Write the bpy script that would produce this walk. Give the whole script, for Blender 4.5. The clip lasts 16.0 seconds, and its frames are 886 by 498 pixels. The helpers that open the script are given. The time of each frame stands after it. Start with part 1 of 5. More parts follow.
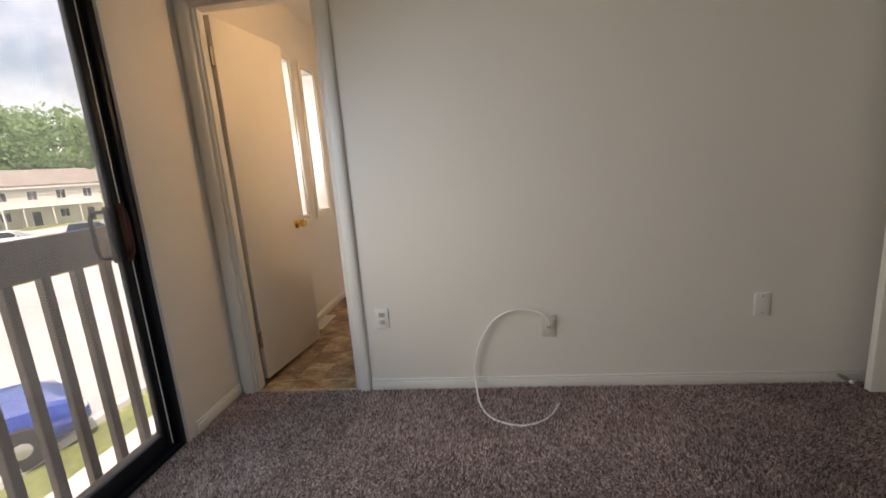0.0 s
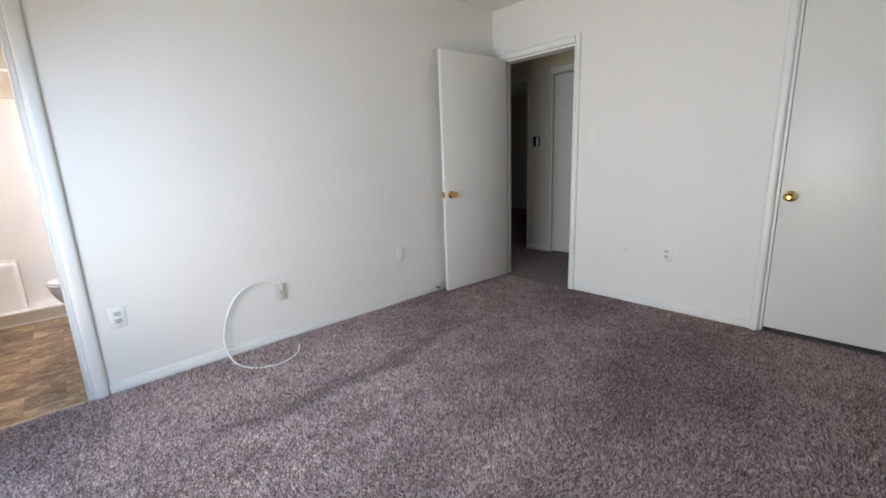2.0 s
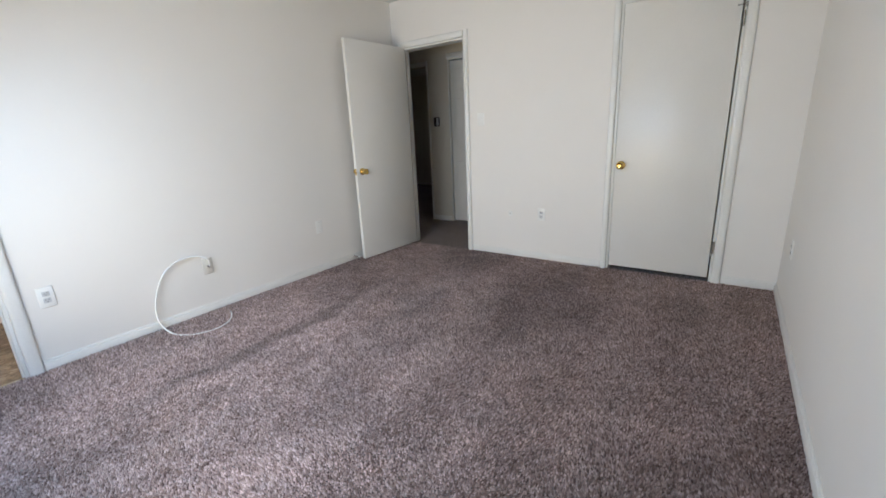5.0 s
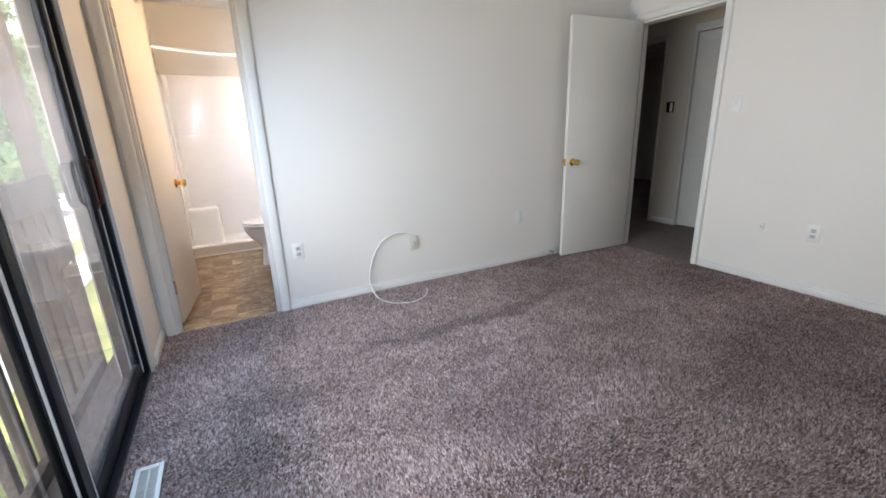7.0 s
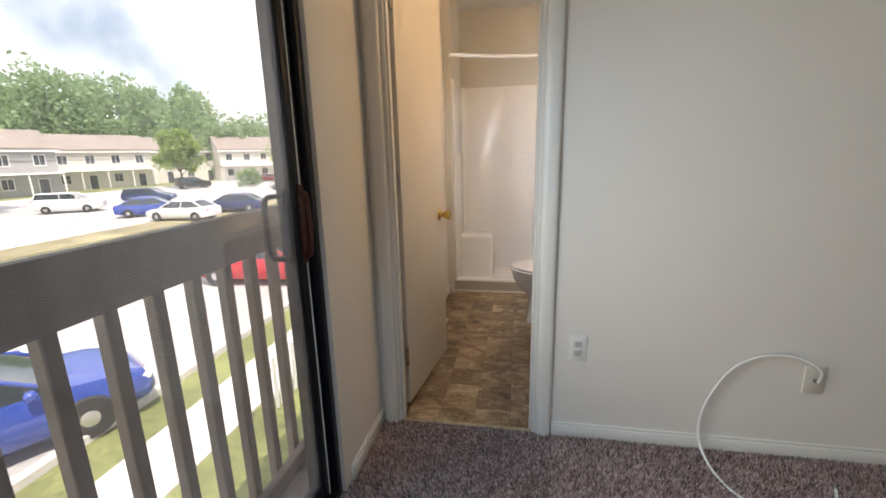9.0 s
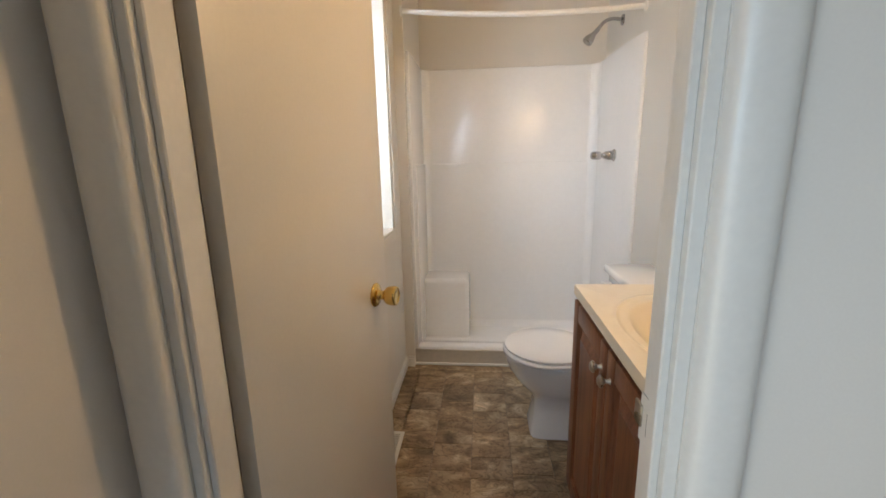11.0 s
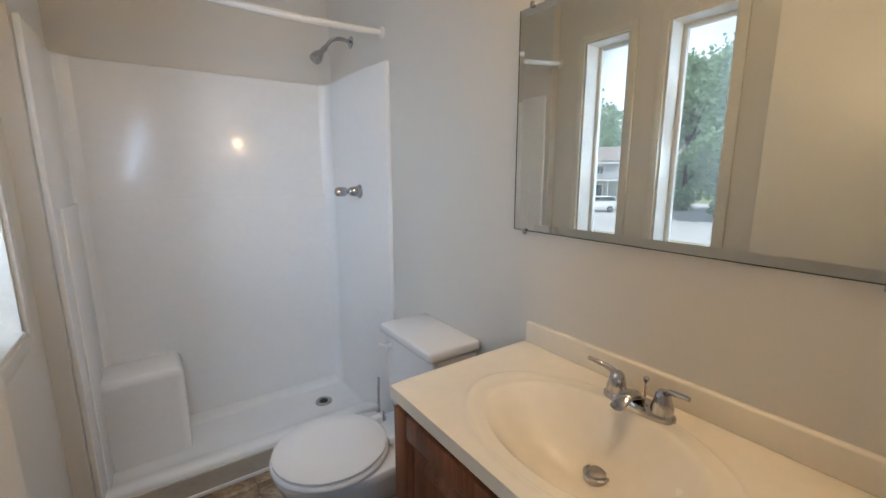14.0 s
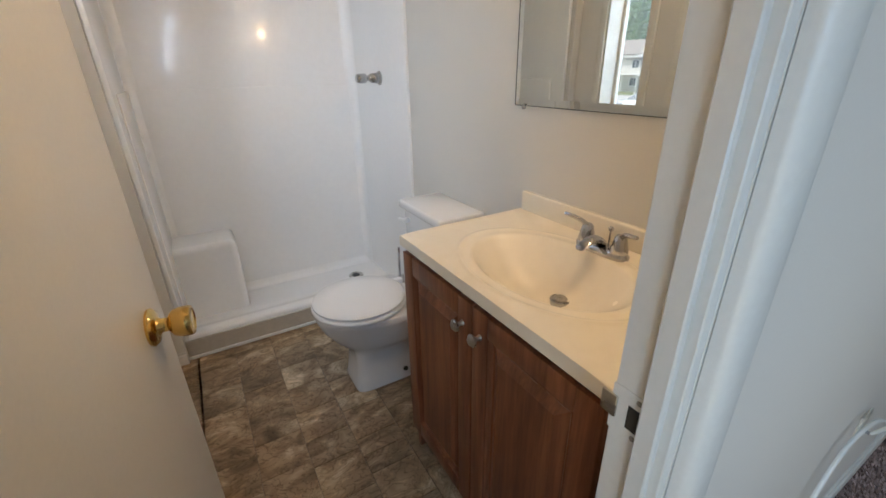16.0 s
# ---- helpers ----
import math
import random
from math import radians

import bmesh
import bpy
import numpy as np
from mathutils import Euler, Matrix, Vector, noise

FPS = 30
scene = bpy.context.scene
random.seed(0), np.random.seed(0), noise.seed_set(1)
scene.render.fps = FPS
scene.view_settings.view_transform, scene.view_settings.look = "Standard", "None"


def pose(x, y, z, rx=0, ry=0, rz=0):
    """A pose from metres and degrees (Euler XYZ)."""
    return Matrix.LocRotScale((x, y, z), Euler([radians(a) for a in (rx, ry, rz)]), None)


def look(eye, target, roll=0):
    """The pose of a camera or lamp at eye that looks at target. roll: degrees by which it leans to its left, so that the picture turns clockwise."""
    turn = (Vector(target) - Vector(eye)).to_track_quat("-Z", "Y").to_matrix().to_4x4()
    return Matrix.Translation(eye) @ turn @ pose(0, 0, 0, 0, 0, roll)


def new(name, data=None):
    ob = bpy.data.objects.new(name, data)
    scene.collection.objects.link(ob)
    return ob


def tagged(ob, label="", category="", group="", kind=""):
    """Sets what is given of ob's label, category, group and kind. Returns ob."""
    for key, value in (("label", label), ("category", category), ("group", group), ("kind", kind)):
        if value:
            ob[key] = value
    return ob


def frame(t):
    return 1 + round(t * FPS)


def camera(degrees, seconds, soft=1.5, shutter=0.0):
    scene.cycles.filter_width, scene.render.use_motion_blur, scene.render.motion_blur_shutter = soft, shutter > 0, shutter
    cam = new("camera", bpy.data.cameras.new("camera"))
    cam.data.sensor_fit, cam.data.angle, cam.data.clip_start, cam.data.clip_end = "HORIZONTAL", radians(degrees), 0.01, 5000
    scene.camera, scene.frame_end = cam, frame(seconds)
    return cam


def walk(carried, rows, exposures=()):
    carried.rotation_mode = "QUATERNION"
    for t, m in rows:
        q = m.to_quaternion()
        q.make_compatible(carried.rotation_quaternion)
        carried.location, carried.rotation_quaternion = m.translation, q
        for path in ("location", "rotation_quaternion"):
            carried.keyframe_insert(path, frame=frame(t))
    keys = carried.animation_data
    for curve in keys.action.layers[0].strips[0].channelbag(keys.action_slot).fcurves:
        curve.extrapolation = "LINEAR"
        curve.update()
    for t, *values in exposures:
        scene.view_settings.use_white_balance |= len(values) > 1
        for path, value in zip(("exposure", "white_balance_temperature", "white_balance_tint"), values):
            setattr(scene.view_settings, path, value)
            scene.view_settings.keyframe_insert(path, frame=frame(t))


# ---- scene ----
cam = camera(94.1, 16.0, soft=1.6)
PATH = [
    (0, (0.674, -2.053, 1.181), (0.462, -0.102, 0.799), -4.3),
    (0.5, (0.586, -2.261, 1.209), (0.868, -0.321, 0.813), -4.7),
    (1, (0.436, -2.47, 1.207), (1.145, -0.653, 0.765), -4.1),
    (1.5, (0.212, -2.59, 1.192), (1.273, -0.951, 0.761), -3.1),
    (2, (-0.02, -2.729, 1.18), (1.298, -1.286, 0.755), -2.2),
    (2.5, (-0.211, -2.874, 1.181), (1.237, -1.568, 0.738), -1.7),
    (3, (-0.306, -2.878, 1.194), (1.211, -1.662, 0.722), -1.5),
    (3.5, (-0.348, -2.89, 1.212), (1.203, -1.732, 0.708), -1.9),
    (4, (-0.381, -2.947, 1.195), (1.194, -1.835, 0.663), -2.4),
    (4.2, (-0.387, -2.981, 1.198), (1.192, -1.879, 0.659), -2.6),
    (6.3, (-0.394, -3.089, 1.188), (1.063, -1.835, 0.636), -3.7),
    (6.5, (-0.338, -3.063, 1.180), (1.002, -1.684, 0.630), -3.3),
    (7, (-0.264, -2.903, 1.202), (0.611, -1.195, 0.641), -2.0),
    (7.5, (-0.239, -2.709, 1.192), (0.121, -0.823, 0.632), -2.3),
    (8, (-0.227, -2.378, 1.204), (-0.247, -0.442, 0.704), -2.8),
    (8.2, (-0.18, -2.23, 1.206), (-0.335, -0.296, 0.723), -3.2),
    (10.3, (-0.154, -0.845, 1.234), (-0.567, 1.068, 0.819), -0.7),
    (10.5, (-0.18, -0.74, 1.225), (-0.554, 1.181, 0.811), -1.0),
    (11, (-0.299, -0.446, 1.247), (-0.488, 1.5, 0.824), -1.2),
    (11.5, (-0.325, -0.209, 1.264), (-0.249, 1.757, 0.902), -1.1),
    (12, (-0.379, -0.047, 1.286), (0.078, 1.874, 0.964), -0.5),
    (12.5, (-0.412, 0.047, 1.323), (0.36, 1.87, 1.039), -0.3),
    (13, (-0.424, 0.051, 1.344), (0.546, 1.781, 1.084), -0.0),
    (13.5, (-0.421, 0.051, 1.345), (0.659, 1.711, 1.065), 0.0),
    (14, (-0.421, 0.06, 1.344), (0.708, 1.67, 0.98), -0.1),
    (14.5, (-0.422, 0.07, 1.323), (0.697, 1.652, 0.828), -0.3),
    (15, (-0.432, 0.067, 1.297), (0.626, 1.644, 0.67), -0.6),
    (15.5, (-0.446, 0.015, 1.281), (0.54, 1.588, 0.538), -1.0),
    (16, (-0.456, -0.158, 1.283), (0.464, 1.43, 0.488), -1.1),
]
EXPOSURE = [
    (0.0, 0.4, 7500, 21), (0.5, 0.95, 6500, 18), (1.0, 1.35, 6300, 18), (2.0, 1.55, 6200, 18), (6.5, 1.6, 6350, 18),
    (7.0, 1.5, 6250, 18), (7.5, 1.15, 6250, 17), (8.2, 0.7, 6300, 17), (10.3, 0.5, 8300, 18), (10.7, 0.5, 7500, 16), (11.2, 0.45, 6200, 13),
    (12.0, 0.25, 5600, 10), (13.5, 0.15, 5650, 11), (15.0, 0.35, 5550, 11), (15.5, 0.45, 5500, 10), (16.0, 0.35, 6000, 12),
]
walk(cam, [(t, look(eye, target, roll)) for t, eye, target, roll in PATH], EXPOSURE)

# ---- world and light ----
SUN_ELEVATION, SUN_AZIMUTH = 62, 318      # degrees; azimuth counted from +y towards -x
world = bpy.data.worlds.new("sky")
scene.world = world
world.use_nodes = True
sky_nodes = world.node_tree.nodes
sky_tex = sky_nodes.new("ShaderNodeTexSky")
sky_tex.sky_type, sky_tex.sun_disc = "NISHITA", False
sky_tex.sun_elevation, sky_tex.sun_rotation = radians(SUN_ELEVATION), radians(-138)
sky_tex.dust_density, sky_tex.air_density = 2.5, 1.2
# thin bright summer cloud over the blue
cloud, cloud_ramp, cloud_mix, sky_place = (sky_nodes.new("ShaderNode" + k) for k in ("TexNoise", "ValToRGB", "Mix", "TexCoord"))
cloud.inputs["Scale"].default_value, cloud.inputs["Detail"].default_value = 3.2, 7
cloud_ramp.color_ramp.elements[0].position, cloud_ramp.color_ramp.elements[1].position = 0.40, 0.70
cloud_mix.data_type = "RGBA"
cloud_mix.inputs[7].default_value = (12.0, 12.3, 12.8, 1)
world.node_tree.links.new(sky_place.outputs["Generated"], cloud.inputs["Vector"])
world.node_tree.links.new(cloud.outputs["Fac"], cloud_ramp.inputs[0])
world.node_tree.links.new(cloud_ramp.outputs[0], cloud_mix.inputs[0])
world.node_tree.links.new(sky_tex.outputs[0], cloud_mix.inputs[6])
world.node_tree.links.new(cloud_mix.outputs[2], sky_nodes["Background"].inputs[0])
sky_nodes["Background"].inputs[1].default_value = 0.15


def lamp(name, kind, m, energy, colour, **settings):
    data = bpy.data.lights.new(name, kind)
    data.energy, data.color = energy, colour
    if kind == "AREA":
        data.shape, data.size, data.size_y = "RECTANGLE", settings["size"], settings["size_y"]
        data.spread = settings.get("spread", math.pi)
    if kind == "SUN":
        data.angle = radians(0.6)
    if kind == "POINT":
        data.shadow_soft_size = settings["radius"]
    ob = new(name, data)
    ob.matrix_world = m
    return ob


# the sun stands high behind the building
lamp("sun", "SUN", look((4, -4.4, 11.2), (0, 0, 0)), 5.0, (1.0, 0.95, 0.87))
# daylight in the opening of the balcony door: blue sky from above, warm light thrown up by the sunlit ground
lamp("balcony_sky", "AREA", look((-0.60, -1.37, 1.40), (0.60, -1.37, 0.70)), 12.2, (0.42, 0.71, 1.0), size=1.70, size_y=0.70, spread=radians(160))
lamp("balcony_ground_bounce", "AREA", look((-0.66, -1.37, 0.62), (0.60, -1.37, 1.00)), 7.2, (1.0, 0.83, 0.44), size=1.70, size_y=0.80, spread=radians(140))
# daylight that the narrow bathroom windows gather from the sky: slanting in from outside, and along the south reveal of the nearer one
for wy0 in (0.90, 1.40):
    lamp("window_sky_daylight", "AREA", look((-1.06, wy0 - 0.10, 1.52), (-0.80, wy0 + 0.29, 1.40)), 2.2, (0.74, 0.87, 1.0), size=0.10, size_y=1.05, spread=radians(130))
lamp("window_daylight", "AREA", look((-0.80, 0.930, 1.48), (-0.05, 1.600, 0.95)), 3.4, (0.72, 0.86, 1.0), size=0.05, size_y=1.05, spread=radians(115))

# ---- materials ----
def shader(name):
    m = bpy.data.materials.new(name)
    m.use_nodes = True
    return m, m.node_tree.nodes, m.node_tree.links, m.node_tree.nodes["Principled BSDF"]


def mat(name, colour, rough=0.5, metal=0.0, vary=0.06, scale=3.0, grain=60.0, bump=0.1, depth=0.002, stretch=(1, 1, 1), random_piece=0.0,
        coat=0.0, tint=None, space="Object"):
    """A surface with mottling at two scales, a fine relief and a roughness that follows the mottling."""
    m, n, l, b = shader(name)
    tc, mp = n.new("ShaderNodeTexCoord"), n.new("ShaderNodeMapping")
    l.new(tc.outputs[space], mp.inputs[0])
    mp.inputs["Scale"].default_value = stretch
    big, fine = n.new("ShaderNodeTexNoise"), n.new("ShaderNodeTexNoise")
    big.inputs["Scale"].default_value, fine.inputs["Scale"].default_value = scale, grain
    big.inputs["Detail"].default_value, fine.inputs["Detail"].default_value = 4, 3
    for t in (big, fine):
        l.new(mp.outputs[0], t.inputs["Vector"])
    mix = n.new("ShaderNodeMix")
    mix.data_type = "FLOAT"
    mix.inputs[0].default_value = 0.4
    l.new(big.outputs["Fac"], mix.inputs[2])
    l.new(fine.outputs["Fac"], mix.inputs[3])
    ramp = n.new("ShaderNodeValToRGB")
    dark = [c * (1 - 2.2 * vary) for c in colour]
    light = [min(1, c * (1 + 1.8 * vary)) for c in (tint or colour)]
    ramp.color_ramp.elements[0].position, ramp.color_ramp.elements[1].position = 0.32, 0.68
    ramp.color_ramp.elements[0].color, ramp.color_ramp.elements[1].color = (*dark, 1), (*light, 1)
    l.new(mix.outputs[0], ramp.inputs[0])
    out = ramp.outputs[0]
    if random_piece:
        info, hsv, rng = n.new("ShaderNodeObjectInfo"), n.new("ShaderNodeHueSaturation"), n.new("ShaderNodeMapRange")
        l.new(info.outputs["Random"], rng.inputs[0])
        rng.inputs[3].default_value, rng.inputs[4].default_value = 1 - random_piece, 1 + random_piece
        l.new(rng.outputs[0], hsv.inputs["Value"])
        l.new(out, hsv.inputs["Color"])
        out = hsv.outputs[0]
    l.new(out, b.inputs["Base Color"])
    rr = n.new("ShaderNodeMapRange")
    l.new(big.outputs["Fac"], rr.inputs[0])
    rr.inputs[3].default_value, rr.inputs[4].default_value = max(0.02, rough - 0.07), min(1, rough + 0.07)
    l.new(rr.outputs[0], b.inputs["Roughness"])
    b.inputs["Metallic"].default_value = metal
    b.inputs["Coat Weight"].default_value = coat
    if bump:
        bp = n.new("ShaderNodeBump")
        bp.inputs["Strength"].default_value, bp.inputs["Distance"].default_value = bump, depth
        l.new(fine.outputs["Fac"], bp.inputs["Height"])
        l.new(bp.outputs[0], b.inputs["Normal"])
    return m


def carpet_material(name):
    """Cut-pile carpet: mauve-brown tufts, vacuum tracks and trodden patches."""
    m, n, l, b = shader(name)
    tc = n.new("ShaderNodeTexCoord")
    tuft, patch, wide = n.new("ShaderNodeTexVoronoi"), n.new("ShaderNodeTexNoise"), n.new("ShaderNodeTexNoise")
    tuft.inputs["Scale"].default_value, patch.inputs["Scale"].default_value, wide.inputs["Scale"].default_value = 120, 46, 1.6
    patch.inputs["Detail"].default_value, wide.inputs["Detail"].default_value = 4, 3
    warp, add = n.new("ShaderNodeTexNoise"), n.new("ShaderNodeVectorMath")
    warp.inputs["Scale"].default_value = 70
    l.new(tc.outputs["Object"], warp.inputs["Vector"])
    scaled = n.new("ShaderNodeVectorMath")
    scaled.operation = "SCALE"
    scaled.inputs["Scale"].default_value = 0.012
    l.new(warp.outputs["Color"], scaled.inputs[0])
    l.new(tc.outputs["Object"], add.inputs[0])
    l.new(scaled.outputs[0], add.inputs[1])
    l.new(add.outputs[0], tuft.inputs["Vector"])
    for t in (patch, wide):
        l.new(tc.outputs["Object"], t.inputs["Vector"])
    ramp = n.new("ShaderNodeValToRGB")
    e = ramp.color_ramp.elements
    e[0].position, e[0].color = 0.30, (0.10, 0.062, 0.050, 1)
    e[1].position, e[1].color = 0.72, (0.42, 0.315, 0.275, 1)
    mid = e.new(0.5)
    mid.color = (0.23, 0.160, 0.135, 1)
    l.new(patch.outputs["Fac"], ramp.inputs[0])
    mul = n.new("ShaderNodeMix")
    mul.data_type, mul.blend_type = "RGBA", "MULTIPLY"
    mul.inputs[0].default_value = 1.0
    shade = n.new("ShaderNodeMapRange")
    l.new(wide.outputs["Fac"], shade.inputs[0])
    shade.inputs[1].default_value, shade.inputs[2].default_value = 0.3, 0.7
    shade.inputs[3].default_value, shade.inputs[4].default_value = 0.72, 1.12
    l.new(ramp.outputs[0], mul.inputs[6])
    l.new(shade.outputs[0], mul.inputs[7])
    l.new(mul.outputs[2], b.inputs["Base Color"])
    b.inputs["Roughness"].default_value = 0.95
    b.inputs["Specular IOR Level"].default_value = 0.1
    b.inputs["Sheen Weight"].default_value, b.inputs["Sheen Roughness"].default_value = 0.25, 0.6
    h = n.new("ShaderNodeMath")
    h.operation = "SUBTRACT"
    l.new(patch.outputs["Fac"], h.inputs[0])
    l.new(tuft.outputs["Distance"], h.inputs[1])
    bp = n.new("ShaderNodeBump")
    bp.inputs["Strength"].default_value, bp.inputs["Distance"].default_value = 0.9, 0.012
    l.new(h.outputs[0], bp.inputs["Height"])
    l.new(bp.outputs[0], b.inputs["Normal"])
    return m


def pile_material(name):
    """Single tufts, each of its own mauve-brown tone, over broad trodden patches; shade of the laid pile is in the
    tone.
    """
    m, n, l, b = shader(name)
    geo, ramp, tc, wide = n.new("ShaderNodeNewGeometry"), n.new("ShaderNodeValToRGB"), n.new("ShaderNodeTexCoord"), n.new("ShaderNodeTexNoise")
    e = ramp.color_ramp.elements
    e[0].position, e[0].color = 0.0, (0.125, 0.074, 0.064, 1)
    e[1].position, e[1].color = 1.0, (0.66, 0.50, 0.465, 1)
    e.new(0.35).color = (0.315, 0.212, 0.186, 1)
    e.new(0.75).color = (0.455, 0.328, 0.296, 1)
    l.new(geo.outputs["Random Per Island"], ramp.inputs[0])
    l.new(tc.outputs["Object"], wide.inputs["Vector"])
    wide.inputs["Scale"].default_value, wide.inputs["Detail"].default_value = 1.1, 5
    soil, mul = n.new("ShaderNodeMapRange"), n.new("ShaderNodeMix")
    soil.inputs[1].default_value, soil.inputs[2].default_value = 0.34, 0.56
    soil.inputs[3].default_value, soil.inputs[4].default_value = 0.74, 1.10
    l.new(wide.outputs["Fac"], soil.inputs[0])
    mul.data_type, mul.blend_type = "RGBA", "MULTIPLY"
    mul.inputs[0].default_value = 1.0
    l.new(ramp.outputs[0], mul.inputs[6])
    tone = soil.outputs[0]
    # brushed clumps: light and shade of the leaning pile, put into the tone
    for size, low, high in ((7.0, 0.90, 1.12), (30.0, 0.88, 1.12)):
        clump, spread, times = (n.new("ShaderNode" + k) for k in ("TexNoise", "MapRange", "Math"))
        clump.inputs["Scale"].default_value, clump.inputs["Detail"].default_value, clump.inputs["Distortion"].default_value = size, 4, 0.6
        l.new(tc.outputs["Object"], clump.inputs["Vector"])
        spread.inputs[1].default_value, spread.inputs[2].default_value = 0.36, 0.64
        spread.inputs[3].default_value, spread.inputs[4].default_value = low, high
        l.new(clump.outputs["Fac"], spread.inputs[0])
        times.operation = "MULTIPLY"
        l.new(tone, times.inputs[0])
        l.new(spread.outputs[0], times.inputs[1])
        tone = times.outputs[0]
    # patches and bands: soil, and shade of the laid pile put into the tone
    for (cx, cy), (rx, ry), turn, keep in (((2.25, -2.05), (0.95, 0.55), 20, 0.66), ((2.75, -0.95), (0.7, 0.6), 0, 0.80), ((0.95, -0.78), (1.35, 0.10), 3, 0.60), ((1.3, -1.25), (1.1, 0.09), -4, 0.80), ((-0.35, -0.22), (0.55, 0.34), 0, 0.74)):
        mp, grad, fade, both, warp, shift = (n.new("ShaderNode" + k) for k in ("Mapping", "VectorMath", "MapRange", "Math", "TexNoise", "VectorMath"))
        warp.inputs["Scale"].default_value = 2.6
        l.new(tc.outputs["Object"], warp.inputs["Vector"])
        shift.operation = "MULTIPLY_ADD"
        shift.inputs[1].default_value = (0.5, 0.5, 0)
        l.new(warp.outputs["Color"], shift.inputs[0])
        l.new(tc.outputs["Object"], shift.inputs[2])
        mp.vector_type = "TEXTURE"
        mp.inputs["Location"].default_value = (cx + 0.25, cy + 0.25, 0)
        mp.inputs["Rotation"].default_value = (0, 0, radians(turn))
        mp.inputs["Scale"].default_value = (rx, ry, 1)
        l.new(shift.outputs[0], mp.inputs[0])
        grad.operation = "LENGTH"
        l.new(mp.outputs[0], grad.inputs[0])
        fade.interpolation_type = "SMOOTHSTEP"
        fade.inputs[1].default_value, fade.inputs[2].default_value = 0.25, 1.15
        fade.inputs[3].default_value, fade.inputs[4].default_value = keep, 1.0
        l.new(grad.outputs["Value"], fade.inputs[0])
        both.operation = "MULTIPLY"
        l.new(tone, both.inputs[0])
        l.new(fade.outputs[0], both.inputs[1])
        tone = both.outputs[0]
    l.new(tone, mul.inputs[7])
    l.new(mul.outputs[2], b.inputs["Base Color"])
    b.inputs["Roughness"].default_value = 0.9
    b.inputs["Specular IOR Level"].default_value = 0.15
    b.inputs["Sheen Weight"].default_value = 0.15
    return m


def tile_material(name):
    """Sheet-vinyl slate: brown-grey clouds with pale and dark veins, each tile of its own tone."""
    m, n, l, b = shader(name)
    tc, info = n.new("ShaderNodeTexCoord"), n.new("ShaderNodeObjectInfo")
    add, mulv = n.new("ShaderNodeVectorMath"), n.new("ShaderNodeVectorMath")
    mulv.operation = "SCALE"
    mulv.inputs["Scale"].default_value = 37.0
    l.new(info.outputs["Random"], mulv.inputs[0])
    l.new(tc.outputs["Object"], add.inputs[0])
    l.new(mulv.outputs[0], add.inputs[1])
    cloud, vein, fine = n.new("ShaderNodeTexNoise"), n.new("ShaderNodeTexNoise"), n.new("ShaderNodeTexNoise")
    cloud.inputs["Scale"].default_value, vein.inputs["Scale"].default_value, fine.inputs["Scale"].default_value = 7, 12, 90
    cloud.inputs["Distortion"].default_value, vein.inputs["Distortion"].default_value = 1.2, 2.6
    drag = n.new("ShaderNodeMapping")
    drag.inputs["Rotation"].default_value, drag.inputs["Scale"].default_value = (0, 0, 0), (0.85, 1.35, 1)
    swing, turn = n.new("ShaderNodeMath"), n.new("ShaderNodeCombineXYZ")
    swing.operation = "MULTIPLY"
    swing.inputs[1].default_value = 25.0
    l.new(info.outputs["Random"], swing.inputs[0])
    l.new(swing.outputs[0], turn.inputs[2])
    l.new(turn.outputs[0], drag.inputs["Rotation"])
    l.new(add.outputs[0], drag.inputs[0])
    for t in (cloud, vein, fine):
        t.inputs["Detail"].default_value = 5
        l.new(drag.outputs[0], t.inputs["Vector"])
    ramp = n.new("ShaderNodeValToRGB")
    e = ramp.color_ramp.elements
    e[0].position, e[0].color = 0.30, (0.145, 0.092, 0.048, 1)
    e[1].position, e[1].color = 0.74, (0.57, 0.455, 0.305, 1)
    e.new(0.47).color = (0.275, 0.187, 0.106, 1)
    e.new(0.58).color = (0.38, 0.280, 0.170, 1)
    l.new(cloud.outputs["Fac"], ramp.inputs[0])
    band = n.new("ShaderNodeValToRGB")
    v = band.color_ramp.elements
    v[0].position, v[0].color = 0.46, (1, 1, 1, 1)
    v[1].position, v[1].color = 0.53, (1, 1, 1, 1)
    v.new(0.495).color = (0.50, 0.46, 0.40, 1)
    v.new(0.62).color = (1, 1, 1, 1)
    v.new(0.66).color = (1.45, 1.42, 1.36, 1)
    v.new(0.70).color = (1, 1, 1, 1)
    l.new(vein.outputs["Fac"], band.inputs[0])
    mul = n.new("ShaderNodeMix")
    mul.data_type, mul.blend_type = "RGBA", "MULTIPLY"
    mul.inputs[0].default_value = 1.0
    l.new(ramp.outputs[0], mul.inputs[6])
    l.new(band.outputs[0], mul.inputs[7])
    hsv, rng = n.new("ShaderNodeHueSaturation"), n.new("ShaderNodeMapRange")
    l.new(info.outputs["Random"], rng.inputs[0])
    rng.inputs[3].default_value, rng.inputs[4].default_value = 0.80, 1.22
    l.new(rng.outputs[0], hsv.inputs["Value"])
    l.new(mul.outputs[2], hsv.inputs["Color"])
    l.new(hsv.outputs[0], b.inputs["Base Color"])
    b.inputs["Roughness"].default_value = 0.42
    bp = n.new("ShaderNodeBump")
    bp.inputs["Strength"].default_value, bp.inputs["Distance"].default_value = 0.25, 0.002
    l.new(cloud.outputs["Fac"], bp.inputs["Height"])
    l.new(bp.outputs[0], b.inputs["Normal"])
    return m


